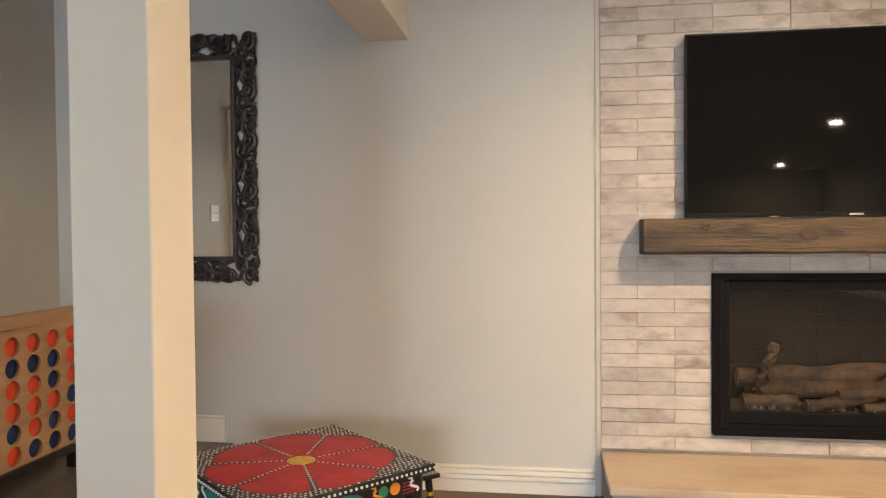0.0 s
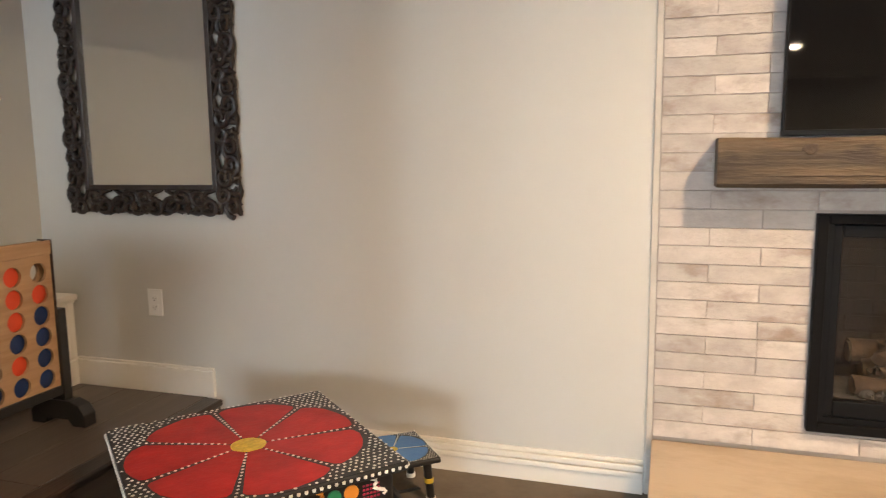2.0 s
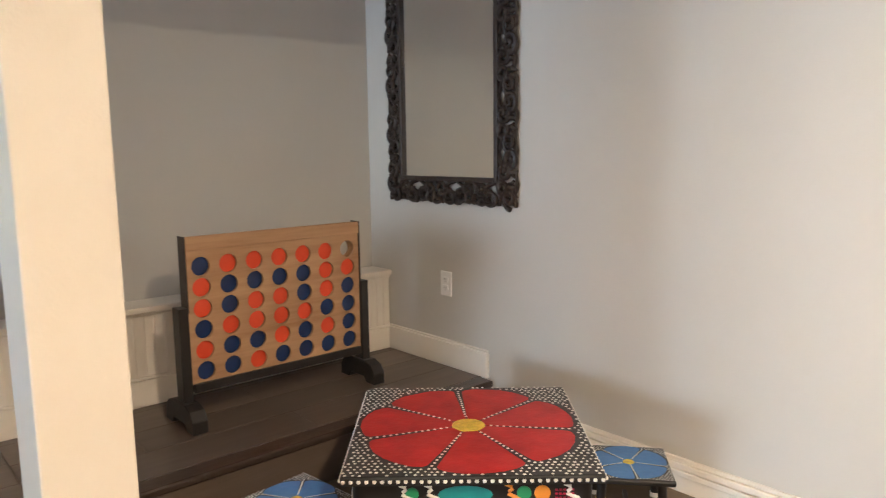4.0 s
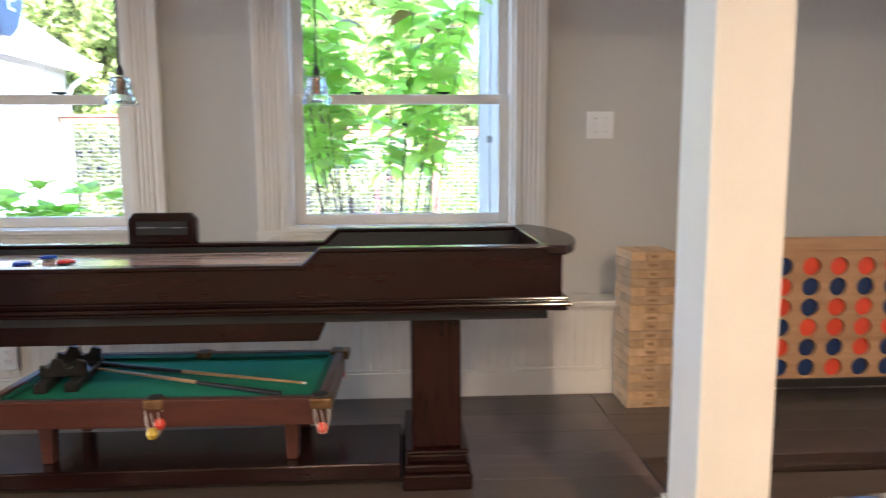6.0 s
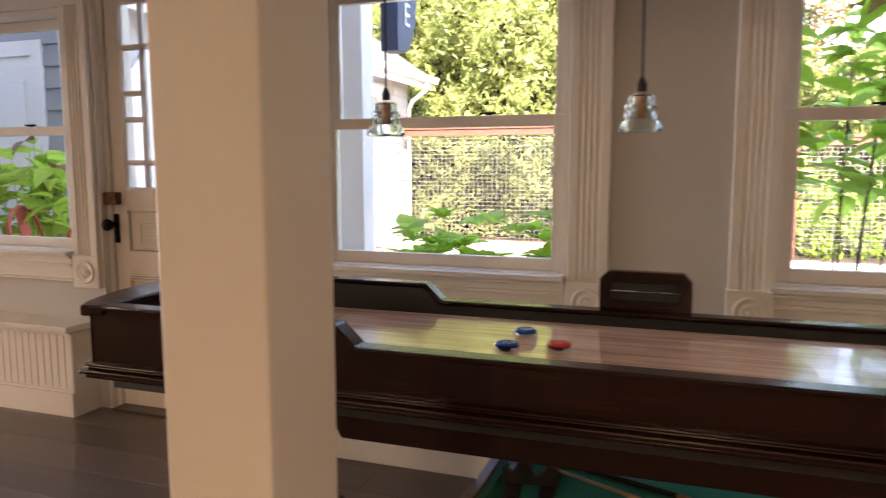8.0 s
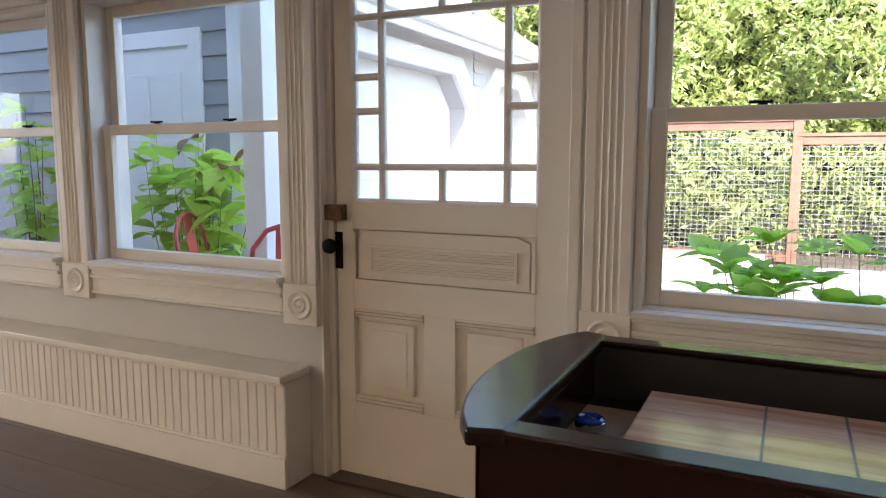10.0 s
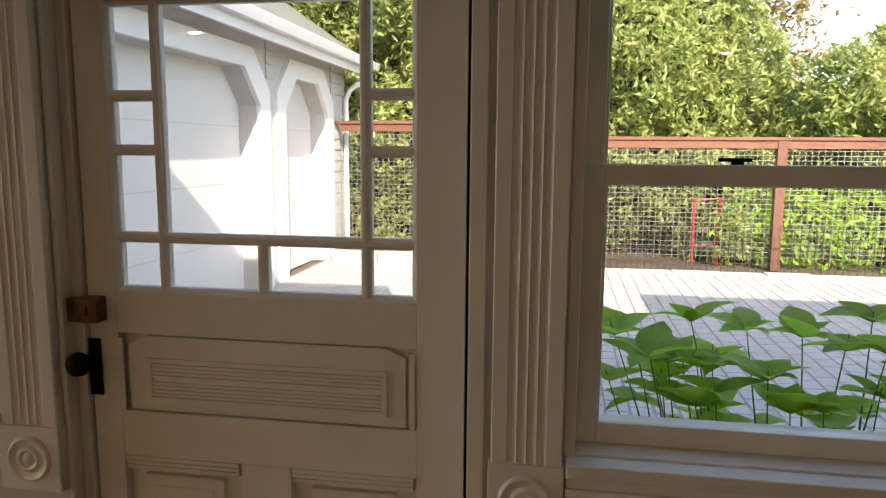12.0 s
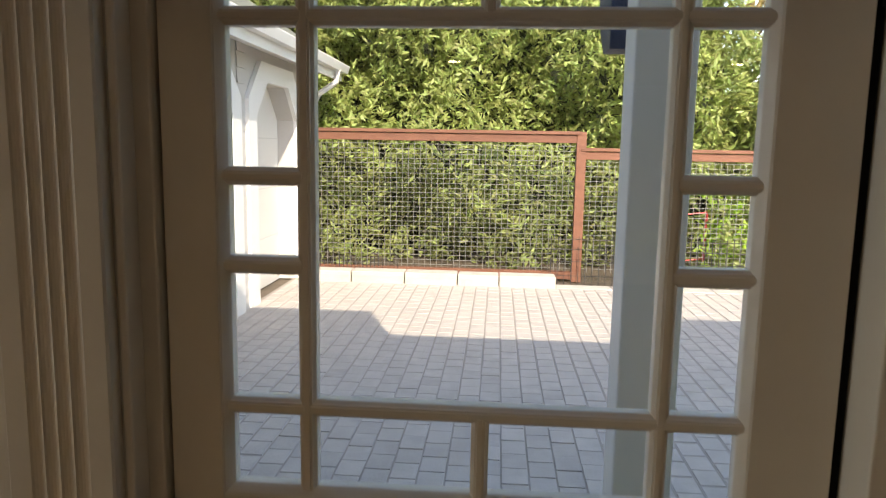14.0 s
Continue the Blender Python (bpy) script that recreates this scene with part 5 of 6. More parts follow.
# ---- small pool table on the shelf ----
def pool_table():
    L, W, z = 0.515, 0.275, 0.245
    ob = thing("pool_table", "small tabletop pool table with green felt", "pool table", (-1.79, -0.262, 0.085), -0.8)
    part("bed", box(-W + 0.03, W - 0.03, -L + 0.03, L - 0.03, z - 0.07, z - 0.022), FELT, ob, "green felt bed")
    for sx in (1, -1):
        a, b = sorted((sx * (W - 0.03), sx * W))
        part("rail", box(a, b, -L + 0.03, L - 0.03, z - 0.085, z), REDWOOD, ob, "reddish wood rail", 0.004)
        for y0, y1 in ((-L + 0.05, -0.03), (0.03, L - 0.05)):
            a, b = sorted((sx * (W - 0.031), sx * (W - 0.055)))
            part("cushion", Shape().prism([(a if sx < 0 else b, z - 0.021), (a if sx < 0 else b, z - 0.003), (b if sx < 0 else a, z - 0.008), (b if sx < 0 else a, z - 0.016)], "y", y0, y1), FELTB, ob, "green felt cushion")
    for sy in (1, -1):
        a, b = sorted((sy * (L - 0.03), sy * L))
        part("end_rail", box(-W, W, a, b, z - 0.085, z), REDWOOD, ob, "", 0.004)
        a, b = sorted((sy * (L - 0.031), sy * (L - 0.055)))
        part("cushion", box(-W + 0.056, W - 0.056, a, b, z - 0.02, z - 0.005), FELTB, ob, "green felt cushion", 0.004)
    rng = random.Random(2)
    for sx in (1, -1):
        for y in (-L + 0.015, 0.0, L - 0.015):
            x = sx * (W - 0.012)
            iron = part("pocket_plate", Shape().box(x - 0.034, x + 0.034, y - 0.034, y + 0.034, z - 0.03, z + 0.004) if y else Shape().box(x - 0.022, x + 0.02, y - 0.03, y + 0.03, z - 0.03, z + 0.004), BRASS, ob, "worn brass pocket corner", 0.006)
            part("pocket_hole", Shape().lathe([(0.024, z + 0.0042), (0.024, z + 0.005)], (x - sx * 0.01, y * 0.985, 0), 16), BLACKIN, iron)
            net = Shape()
            cx, cy = x + sx * 0.012, y
            for k in range(8):
                a = k * math.pi / 4
                net.tube([(cx + 0.026 * math.cos(a), cy + 0.026 * math.sin(a), z - 0.03), (cx + 0.024 * math.cos(a + 0.3), cy + 0.024 * math.sin(a + 0.3), z - 0.07), (cx + 0.012 * math.cos(a + 0.6), cy + 0.012 * math.sin(a + 0.6), z - 0.11)], 0.0015, 4)
            part("pocket_net", net, TWHITE, ob, "white string pocket net")
            for q in range(3 if y == 0 else 1):
                p = part("pool_ball", Shape().lathe([(0.004, -0.018), (0.012, -0.014), (0.018, 0), (0.012, 0.014), (0.004, 0.018)], (cx + (q - 1) * 0.02 * (1 if y == 0 else 0), cy + (q % 2) * 0.016, z - 0.095 + (0.022 if q == 1 else 0)), 12),
                         (TORANGE, RED, TYELLOW)[q if y == 0 else (0 if y < 0 else 1)], ob, "small bright pool ball", 0, True)
    for sx in (1, -1):
        for sy in (1, -1):
            x, y = sx * 0.135, sy * (L - 0.13)
            part("leg", Shape().prism([(y - 0.026, z - 0.085), (y + 0.026, z - 0.085), (y + 0.017, 0.001), (y - 0.017, 0.001)], "x", x - 0.02, x + 0.02), REDWOOD, ob, "tapered leg", 0.002)
    return z + 0.085


rim = pool_table()


def cue(p, q):
    p, q = Vector(p), Vector(q)
    ob = thing("pool_cue", "slim wooden pool cue with dark butt lying on felt", "pool cue", p, 0, "pool cues")
    d = q - p
    part("shaft", Shape().tube([d * 0.42, d * 0.985], [0.0065, 0.0042], 10), CUEWOOD, ob, "pale maple shaft", 0, True)
    part("butt", Shape().tube([(0, 0, 0), d * 0.42], [0.009, 0.0065], 10), BLACKPAINT, ob, "black butt", 0, True)
    part("tip", Shape().tube([d * 0.985, d], [0.0042, 0.004], 8), TWHITE, ob, "white ferrule and tip")


bed = 0.085 + 0.245 - 0.022
cue((-1.96, -0.60, bed + 0.010), (-1.70, 0.16, bed + 0.006))
cue((-1.58, 0.10, bed + 0.012), (-1.90, -0.60, bed + 0.012))


def bridge_rack():
    ob = thing("cue_rack", "small dark wooden cue holder lying on the felt", "cue holder", (-1.80, -0.665, bed), 8)
    for x in (-0.02, 0.07):
        part("rail", box(-0.19, 0.14, x - 0.02, x + 0.02, 0.0, 0.03), BLACKPAINT, ob, "", 0.005)
    for x in (-0.12, 0.05):
        pts = [(-0.045, 0.03), (0.095, 0.03), (0.095, 0.075), (0.07, 0.085), (0.055, 0.06), (0.035, 0.055), (0.02, 0.085), (-0.005, 0.09), (-0.02, 0.06), (-0.045, 0.07)]
        part("notched_rest", Shape().prism(pts, "x", x - 0.011, x + 0.011), BLACKPAINT, ob, "", 0.003)


bridge_rack()


# ---- pendant lamps made of glass insulators ----
INSGLASS = bpy.data.materials.new("insulator_glass")
INSGLASS.use_nodes = True
_b = INSGLASS.node_tree.nodes["Principled BSDF"]
_b.inputs["Transmission Weight"].default_value, _b.inputs["Roughness"].default_value, _b.inputs["IOR"].default_value = 1.0, 0.03, 1.48
_b.inputs["Base Color"].default_value = (0.86, 0.96, 0.95, 1)


def pendant(x, y):
    ob = thing("pendant_lamp", "clear ribbed glass insulator pendant lamp on black cord", "pendant lamp", (x, y, 1.212), 0, "pendant lamps")
    prof = [(0.062, 0.0), (0.064, 0.012), (0.060, 0.03), (0.052, 0.042), (0.046, 0.046), (0.050, 0.055), (0.050, 0.07), (0.043, 0.077), (0.046, 0.086), (0.045, 0.1), (0.037, 0.107), (0.040, 0.115), (0.037, 0.13), (0.026, 0.138), (0.016, 0.139),
            (0.016, 0.132), (0.026, 0.125), (0.029, 0.1), (0.033, 0.07), (0.042, 0.04), (0.055, 0.002)]
    s = Shape()
    seg, n = 28, len(prof)
    pts = [(r * math.cos(2 * math.pi * i / seg), r * math.sin(2 * math.pi * i / seg), h) for r, h in ((r * 0.76, h * 0.62) for r, h in prof) for i in range(seg)]
    s.add(pts, [(j * seg + i, j * seg + (i + 1) % seg, ((j + 1) % n) * seg + (i + 1) % seg, ((j + 1) % n) * seg + i) for j in range(n) for i in range(seg)])
    g = part("glass_shade", s, INSGLASS, ob, "clear ribbed glass", 0, True)
    g.visible_shadow = False
    part("socket", Shape().lathe([(0.013, 0.035), (0.0135, 0.045), (0.012, 0.049), (0.0135, 0.055), (0.012, 0.061), (0.0135, 0.067), (0.012, 0.083)], (0, 0, 0), 14), COPPER, ob, "coppery socket", 0, True)
    part("collar", Shape().lathe([(0.011, 0.09), (0.011, 0.105), (0.005, 0.12)], (0, 0, 0), 12), CABLE, ob, "black collar", 0, True)
    part("cord", Shape().tube([(0, 0, 0.115), (0, 0, CEIL - 1.212 - 0.02)], 0.0032, 6), CABLE, ob, "black twisted cord")
    part("canopy", Shape().lathe([(0.055, CEIL - 1.212 - 0.001), (0.05, CEIL - 1.212 - 0.022), (0.01, CEIL - 1.212 - 0.028)], (0, 0, 0), 20), BLACKMETAL, ob, "black ceiling canopy", 0, True)


for y in (-1.012, -0.388, 0.217):
    pendant(-1.735, y)


# ---- outside ----
GZ = -0.16
structure("ground", Shape().add([(-400, -400, GZ - 0.03), (400, -400, GZ - 0.03), (400, 400, GZ - 0.03), (-400, 400, GZ - 0.03)], [(0, 1, 2, 3)]), SOIL, "bare garden ground reaching the distance", "ground")
patio = structure("pavement", box(-10.45, -2.95, -4.9, 7.0, GZ - 0.025, GZ - 0.006), SAND, "grey concrete paver patio", "pavement")


def roof_and_porch():
    # Unseen roof, added as shadow caster; its eave sets the patio shadow's edge.
    r = Shape().prism([(-3.10, 3.12), (-3.10, 3.28), (1.5, 5.3), (7.0, 3.28), (7.0, 3.12)], "y", -10.2, 4.0)
    structure("roof", r, SHINGLE, "unseen house roof, added to cast the house shadow on the patio", "roof")
    structure("wall_upper", box(XO, XO + 0.15, -10.0, 3.5, CEIL + 0.15, 3.13), SIDING, "grey siding above the windows", "wall")
    # Unseen blocks, added and sized to shape the shadow on patio and garage.
    structure("upper_storey", box(-3.08, 2.0, -10.0, -1.54, 3.2, 3.97), SIDING, "unseen grey block above the eave that shapes the outdoor shadow", "wall")
    structure("upper_storey_north", box(-3.08, 2.0, 1.2, 3.9, 3.2, 4.05), SIDING, "unseen grey block above the eave that shapes the outdoor shadow", "wall")
    structure("fascia", box(-3.14, -3.105, -10.2, 4.0, 3.10, 3.29), EXWHITE, "white eave fascia board", "trim", 0.004)
    structure("porch_beam", box(-3.60, -3.46, -10.0, 4.0, 2.36, 2.555), EXWHITE, "white beam carried by the porch posts", "beam", 0.006)
    for y in (-3.95, -2.06):
        ob = thing("porch_post", "white square painted porch post on pavers", "post", (-3.53, y + 0.075, GZ - 0.01), 0, "porch posts")
        part("shaft", box(-0.07, 0.07, -0.072, 0.072, 0.02, 2.53), EXWHITE, ob, "", 0.006)
        part("plinth", box(-0.09, 0.09, -0.092, 0.092, 0, 0.14), EXWHITE, ob, "", 0.006)
    ob = thing("shutter_panel", "white grooved exterior panel with an iron hinge", "shutter", (-3.5, 1.27, GZ - 0.01))
    part("panel", box(-0.02, 0.02, -0.30, 0.30, 0, 2.53), EXWHITE, ob, "", 0.003)
    for k in range(5):
        part("batten", box(0.02, 0.028, -0.295 + k * 0.119, -0.295 + k * 0.119 + 0.105, 0.01, 2.5), EXWHITE, ob, "", 0.003)
    part("edge_post", box(-0.05, 0.03, -0.36, -0.305, 0, 2.53), EXWHITE, ob, "", 0.004)
    part("hinge", Shape().box(0.03, 0.036, -0.315, -0.285, 1.295, 1.33).lathe([(0.004, -0.02), (0.004, 0.02)], (0.036, -0.30, 1.313), 8), WIRE, ob, "small metal hinge", 0.002)


roof_and_porch()


def letter(ch, size, m, parent, at):
    cu = bpy.data.curves.new("letter", "FONT")
    cu.body, cu.size, cu.extrude, cu.align_x, cu.align_y = ch, size, 0.002, "CENTER", "CENTER"
    tmp = bpy.data.objects.new("letter", cu)
    me = bpy.data.meshes.new_from_object(tmp)
    bpy.data.objects.remove(tmp)
    me.materials.append(m)
    ob = new("letter", me)
    ob.parent = parent
    ob.matrix_basis = at
    return tagged(ob, "white painted capital letter")


def hanging_sign():
    ob = thing("hanging_sign", "dark blue hanging sign with white capital letters", "sign", (-3.98, -1.985, 1.80))
    poly = [(0, 0), (-0.13, 0), (-0.22, 0.07), (-0.28, 0.2), (-0.30, 0.34), (-0.30, 0.63), (0, 0.63)]
    part("board", Shape().prism(poly, "y", -0.055, 0.055), NAVY, ob, "", 0.004)
    part("bracket", Shape().box(-0.33, 0.385, -0.012, 0.012, 0.66, 0.69).box(0.365, 0.38, -0.03, 0.03, 0.57, 0.75), BLACKMETAL, ob, "black iron hanging bracket", 0.003)
    for z in (-0.05, -0.25):
        part("hanger", Shape().tube([(z, 0, 0.62), (z, 0, 0.665)], 0.006, 6), BLACKMETAL, ob)
    for ch, z in (("E", 0.215), ("G", 0.40)):
        letter(ch, 0.19, TWHITE, ob, pose(-0.135, 0.058, z, 90, 0, 180))


hanging_sign()


# ---- garage ----
GY, GX0, GX1, GEAVE = -4.88, -11.3, -4.55, 2.53


def chamfer_arch(x0, x1, z0, z1, c):
    return [(x0, z0), (x0, z1 - c), (x0 + c, z1), (x1 - c, z1), (x1, z1 - c), (x1, z0)]


def garage():
    ob = thing("garage", "pale garage with chamfered door openings and shingle roof", "garage", (0, 0, GZ - 0.01))
    g = -GZ + 0.01
    D = [(-8.30, -5.25, 2.14), (-10.44, -8.98, 2.15)]
    face = Shape()
    xs = [GX0, D[1][0], D[1][1], D[0][0], D[0][1], GX1]
    for a, b in ((xs[0], xs[1]), (xs[2], xs[3]), (xs[4], xs[5])):
        face.box(a, b, GY - 0.2, GY, 0, GEAVE + g)
    for a, b, t in D:
        face.box(a, b, GY - 0.2, GY, t + g, GEAVE + g)
        for p in ([(a, t - 0.36 + g), (a, t + g), (a + 0.36, t + g)], [(b, t - 0.36 + g), (b, t + g), (b - 0.36, t + g)]):
            face.prism(p, "y", GY - 0.2, GY)
    part("wall_front", face, STUCCO, ob, "pale lap siding wall")
    lap = Shape()
    k = 0
    while k * 0.15 < GEAVE + g:
        for a, b in ((xs[0], xs[1] - 0.24), (xs[2] + 0.24, xs[3] - 0.24), (xs[4] + 0.24, xs[5] - 0.1)):
            if b - a > 0.03:
                lap.prism([(GY + 0.004, k * 0.15), (GY + 0.018, k * 0.15), (GY + 0.006, k * 0.15 + 0.147), (GY + 0.004, k * 0.15 + 0.147)], "x", a, b)
        k += 1
    tagged(part("lap_board", lap, STUCCO, ob, "pale lap boards"), kind="stuff")
    for a, b, t in D:
        o, i = chamfer_arch(a - 0.24, b + 0.24, 0, t + 0.2 + g, 0.40), chamfer_arch(a, b, 0, t + g, 0.36)
        n = len(o)
        c = Shape()
        pts = [(x, GY + 0.002, z) for x, z in o] + [(x, GY + 0.002, z) for x, z in i] + [(x, GY + 0.05, z) for x, z in o] + [(x, GY + 0.05, z) for x, z in i]
        fs = []
        for q in range(n - 1):
            fs += [(q, q + 1, n + q + 1, n + q), (2 * n + q, 3 * n + q, 3 * n + q + 1, 2 * n + q + 1), (q, 2 * n + q, 2 * n + q + 1, q + 1), (n + q, n + q + 1, 3 * n + q + 1, 3 * n + q)]
        c.add(pts, fs)
        part("door_casing", c, EXWHITE, ob, "broad white casing with clipped corners")
        d = part("garage_door", box(a - 0.02, b + 0.02, GY - 0.26, GY - 0.2, 0, t + g + 0.02), GDOOR, ob, "pale panelled garage door")
        for j in range(1, 4):
            part("door_groove", box(a, b, GY - 0.2, GY - 0.197, j * (t + g) / 4 - 0.004, j * (t + g) / 4 + 0.004), STUCCO, d)
    part("wall_end", box(GX0, GX0 + 0.1, -12, GY - 0.2, 0, GEAVE + g), STUCCO, ob)
    east = box(GX1 - 0.1, GX1, -12, GY - 0.2, 0, GEAVE + 0.6 + g)
    part("wall_side", east, SIDING, ob, "grey lap siding side wall")
    me = Shape().prism([(GX1 + 0.003, 0), (GX1 + 0.022, 0), (GX1 + 0.008, 0.172), (GX1 + 0.003, 0.172)], "y", -9.5, -6.30).mesh("siding_board", SIDING)
    me2 = Shape().prism([(GX1 + 0.003, 0), (GX1 + 0.022, 0), (GX1 + 0.008, 0.172), (GX1 + 0.003, 0.172)], "y", -5.27, -5.02).mesh("siding_board", SIDING)
    me3 = Shape().prism([(GX1 + 0.003, 0), (GX1 + 0.022, 0), (GX1 + 0.008, 0.172), (GX1 + 0.003, 0.172)], "y", -6.30, -5.27).mesh("siding_board", SIDING)
    for k in range(17):
        piece("siding_board", me, ob, pose(0, 0, k * 0.175))
        piece("siding_board", me2, ob, pose(0, 0, k * 0.175))
        if k > 13:
            piece("siding_board", me3, ob, pose(0, 0, k * 0.175))
    part("corner_board", Shape().box(GX1 + 0.002, GX1 + 0.03, -5.02, GY + 0.03, 0, GEAVE + g).box(GX1 - 0.11, GX1, GY + 0.002, GY + 0.03, 0, GEAVE + g), EXWHITE, ob, "white corner board", 0.003)
    # side door
    z1 = 2.02 + g
    cs = Shape().box(GX1 + 0.002, GX1 + 0.035, -6.30, -6.18, 0, z1 + 0.12).box(GX1 + 0.002, GX1 + 0.035, -5.39, -5.27, 0, z1 + 0.12).box(GX1 + 0.002, GX1 + 0.035, -6.18, -5.39, z1, z1 + 0.12)
    part("side_door_casing", cs, EXWHITE, ob, "white door casing", 0.003)
    sd = part("side_door", box(GX1 + 0.002, GX1 + 0.016, -6.18, -5.39, 0, z1), EXWHITE, ob, "white six-panel door", 0)
    for a, b in ((-6.08, -5.83), (-5.74, -5.49)):
        for lo, hi in ((0.15, 0.75), (0.87, 1.5), (1.62, 2.0)):
            part("door_panel", box(GX1 + 0.016, GX1 + 0.022, a, b, lo, hi), EXWHITE, sd, "", 0.006)
    # roof, fascia, gutter
    e = GEAVE + g
    rp = part("roof_slope", Shape().prism([(-4.550, e - 0.02), (-4.550, e + 0.04), (-8.4, e + 2.7), (-8.4, e + 2.6), (-4.9, e + 0.0)], "x", GX0 - 0.35, GX1 + 0.35), SHINGLE, ob, "grey green shingle roof")
    me = box(0, 0.33, 0, 0.2, 0, 0.012).mesh("shingle", SHINGLE)
    slope = math.degrees(math.atan2(2.66, 3.98))
    for r in range(6):
        for k in range(20):
            x = GX0 - 0.33 + k * 0.335 + (0.16 if r % 2 else 0)
            if x < GX1:
                piece("shingle", me, rp, pose(x, -4.560 - r * 0.145, e + 0.046 + r * 0.097, 180 - slope, 0, 0) @ pose(0, 0, -0.012))
    part("fascia", box(GX0 - 0.35, GX1 + 0.35, -4.570, -4.545, e - 0.16, e + 0.03), EXWHITE, ob, "white fascia", 0.004)
    part("soffit", box(GX0 - 0.3, GX1 + 0.3, GY + 0.002, -4.572, e - 0.06, e - 0.04), EXWHITE, ob)
    gut = Shape().prism([(-4.542, e - 0.06), (-4.460, e - 0.06), (-4.430, e + 0.03), (-4.430, e + 0.045), (-4.542, e + 0.045)], "x", GX0 - 0.36, GX1 + 0.36)
    part("gutter", gut, EXWHITE, ob, "white metal gutter", 0.004)
    part("downspout", Shape().tube([(GX0 + 0.12, -4.490, e - 0.05), (GX0 + 0.12, -4.510, e - 0.2), (GX0 + 0.10, -4.750, e - 0.36), (GX0 + 0.09, GY + 0.06, e - 0.5), (GX0 + 0.09, GY + 0.06, 0.02)], 0.038, 8), EXWHITE, ob, "white downspout", 0, True)
    dm = part("dormer", Shape().prism([(-9.3, e + 0.5), (-7.9, e + 0.5), (-7.9, e + 1.0), (-8.6, e + 1.7), (-9.3, e + 1.0)], "y", -7.5, -5.25), EXWHITE, ob, "small white gabled dormer")
    part("dormer_roof", Shape().prism([(-9.5, e + 0.86), (-8.6, e + 1.78), (-7.7, e + 0.86), (-7.7, e + 0.94), (-8.6, e + 1.88), (-9.5, e + 0.94)], "y", -7.6, -5.1), SHINGLE, dm, "shingle dormer roof")


garage()


# ---- fence ----
def fence():
    FXX = -10.9
    ob = thing("garden_fence", "red cedar fence with galvanised wire mesh panels", "fence", (FXX, 0, GZ - 0.02))
    for y, h in ((-1.335, 1.90), (0.985, 1.67), (3.7, 1.67), (6.5, 1.67), (9.3, 1.67)):
        part("post", box(-0.06, 0.06, y - 0.06, y + 0.06, 0, h), CEDAR, ob, "", 0.006)
    for a, b, t in ((-4.80, -1.395, 1.86), (-1.275, 0.925, 1.66), (1.045, 3.64, 1.66), (3.76, 6.44, 1.66), (6.56, 9.24, 1.66)):
        part("top_rail", box(-0.07, 0.07, a - 0.06, b + 0.06, t + 0.003, t + 0.045), CEDAR, ob, "", 0.004)
        part("upper_rail", box(-0.045, 0.045, a, b, t - 0.10, t), CEDAR, ob, "", 0.004)
        if b < -1:
            part("lower_rail", box(-0.04, 0.04, a, b, 0.03, 0.13), CEDAR, ob, "", 0.004)
        w = Shape()
        n = int((b - a) / 0.075)
        for i in range(n + 1):
            y = a + (b - a) * i / n
            w.box(-0.0025, 0.0025, y - 0.0028, y + 0.0028, 0.13, t - 0.10)
        z = 0.17
        while z < t - 0.12:
            w.box(0.003, 0.008, a, b, z - 0.0028, z + 0.0028)
            z += 0.062
        tagged(part("wire_mesh", w, WIRE, ob, "fine galvanised wire mesh"), kind="stuff")
    low = thing("wire_edging", "low black wire garden edging before the fence", "fence", (FXX + 0.28, 0, GZ - 0.02))
    w = Shape()
    y = -4.7
    while y < 9:
        if y < -3.6 or y > -1.7:
            w.box(-0.003, 0.003, y - 0.004, y + 0.004, 0, 0.62 if y > -1.7 else 0.30)
        y += 0.05 if y < -3.6 else 0.085
    for z in (0.12, 0.3, 0.45, 0.58):
        w.box(-0.006, -0.002, -1.7, 9, z - 0.004, z + 0.004)
    tagged(part("wires", w, BWIRE, low, "thin black wires"), kind="stuff")
    kerb = thing("stone_edging", "pale concrete edging blocks along the patio", "edging", (FXX + 0.5, 0, GZ - 0.02))
    rng = random.Random(5)
    y = -4.75
    while y < 6.5:
        ln = rng.uniform(0.5, 0.7)
        part("edging_block", box(-0.13, 0.12, y, y + ln - 0.012, 0, (0.155 if y < -1.9 else 0.03) + rng.uniform(-0.008, 0.008)), CURB, kerb, "", 0.012)
        y += ln
    tr = thing("garden_trellis", "small red metal garden stand behind the mesh", "trellis", (FXX - 0.35, 0.19, GZ - 0.03))
    for a in (-0.16, 0.16):
        part("upright", Shape().tube([(0, a, 0), (0, a, 0.5), (0, a * 1.05, 0.92)], 0.02, 8), CHAIRRED, tr, "", 0, True)
    for z in (0.26, 0.87):
        part("crossbar", Shape().tube([(0, -0.16, z), (0, 0.16, z + 0.04)], 0.009, 8), CHAIRRED, tr, "", 0, True)


fence()


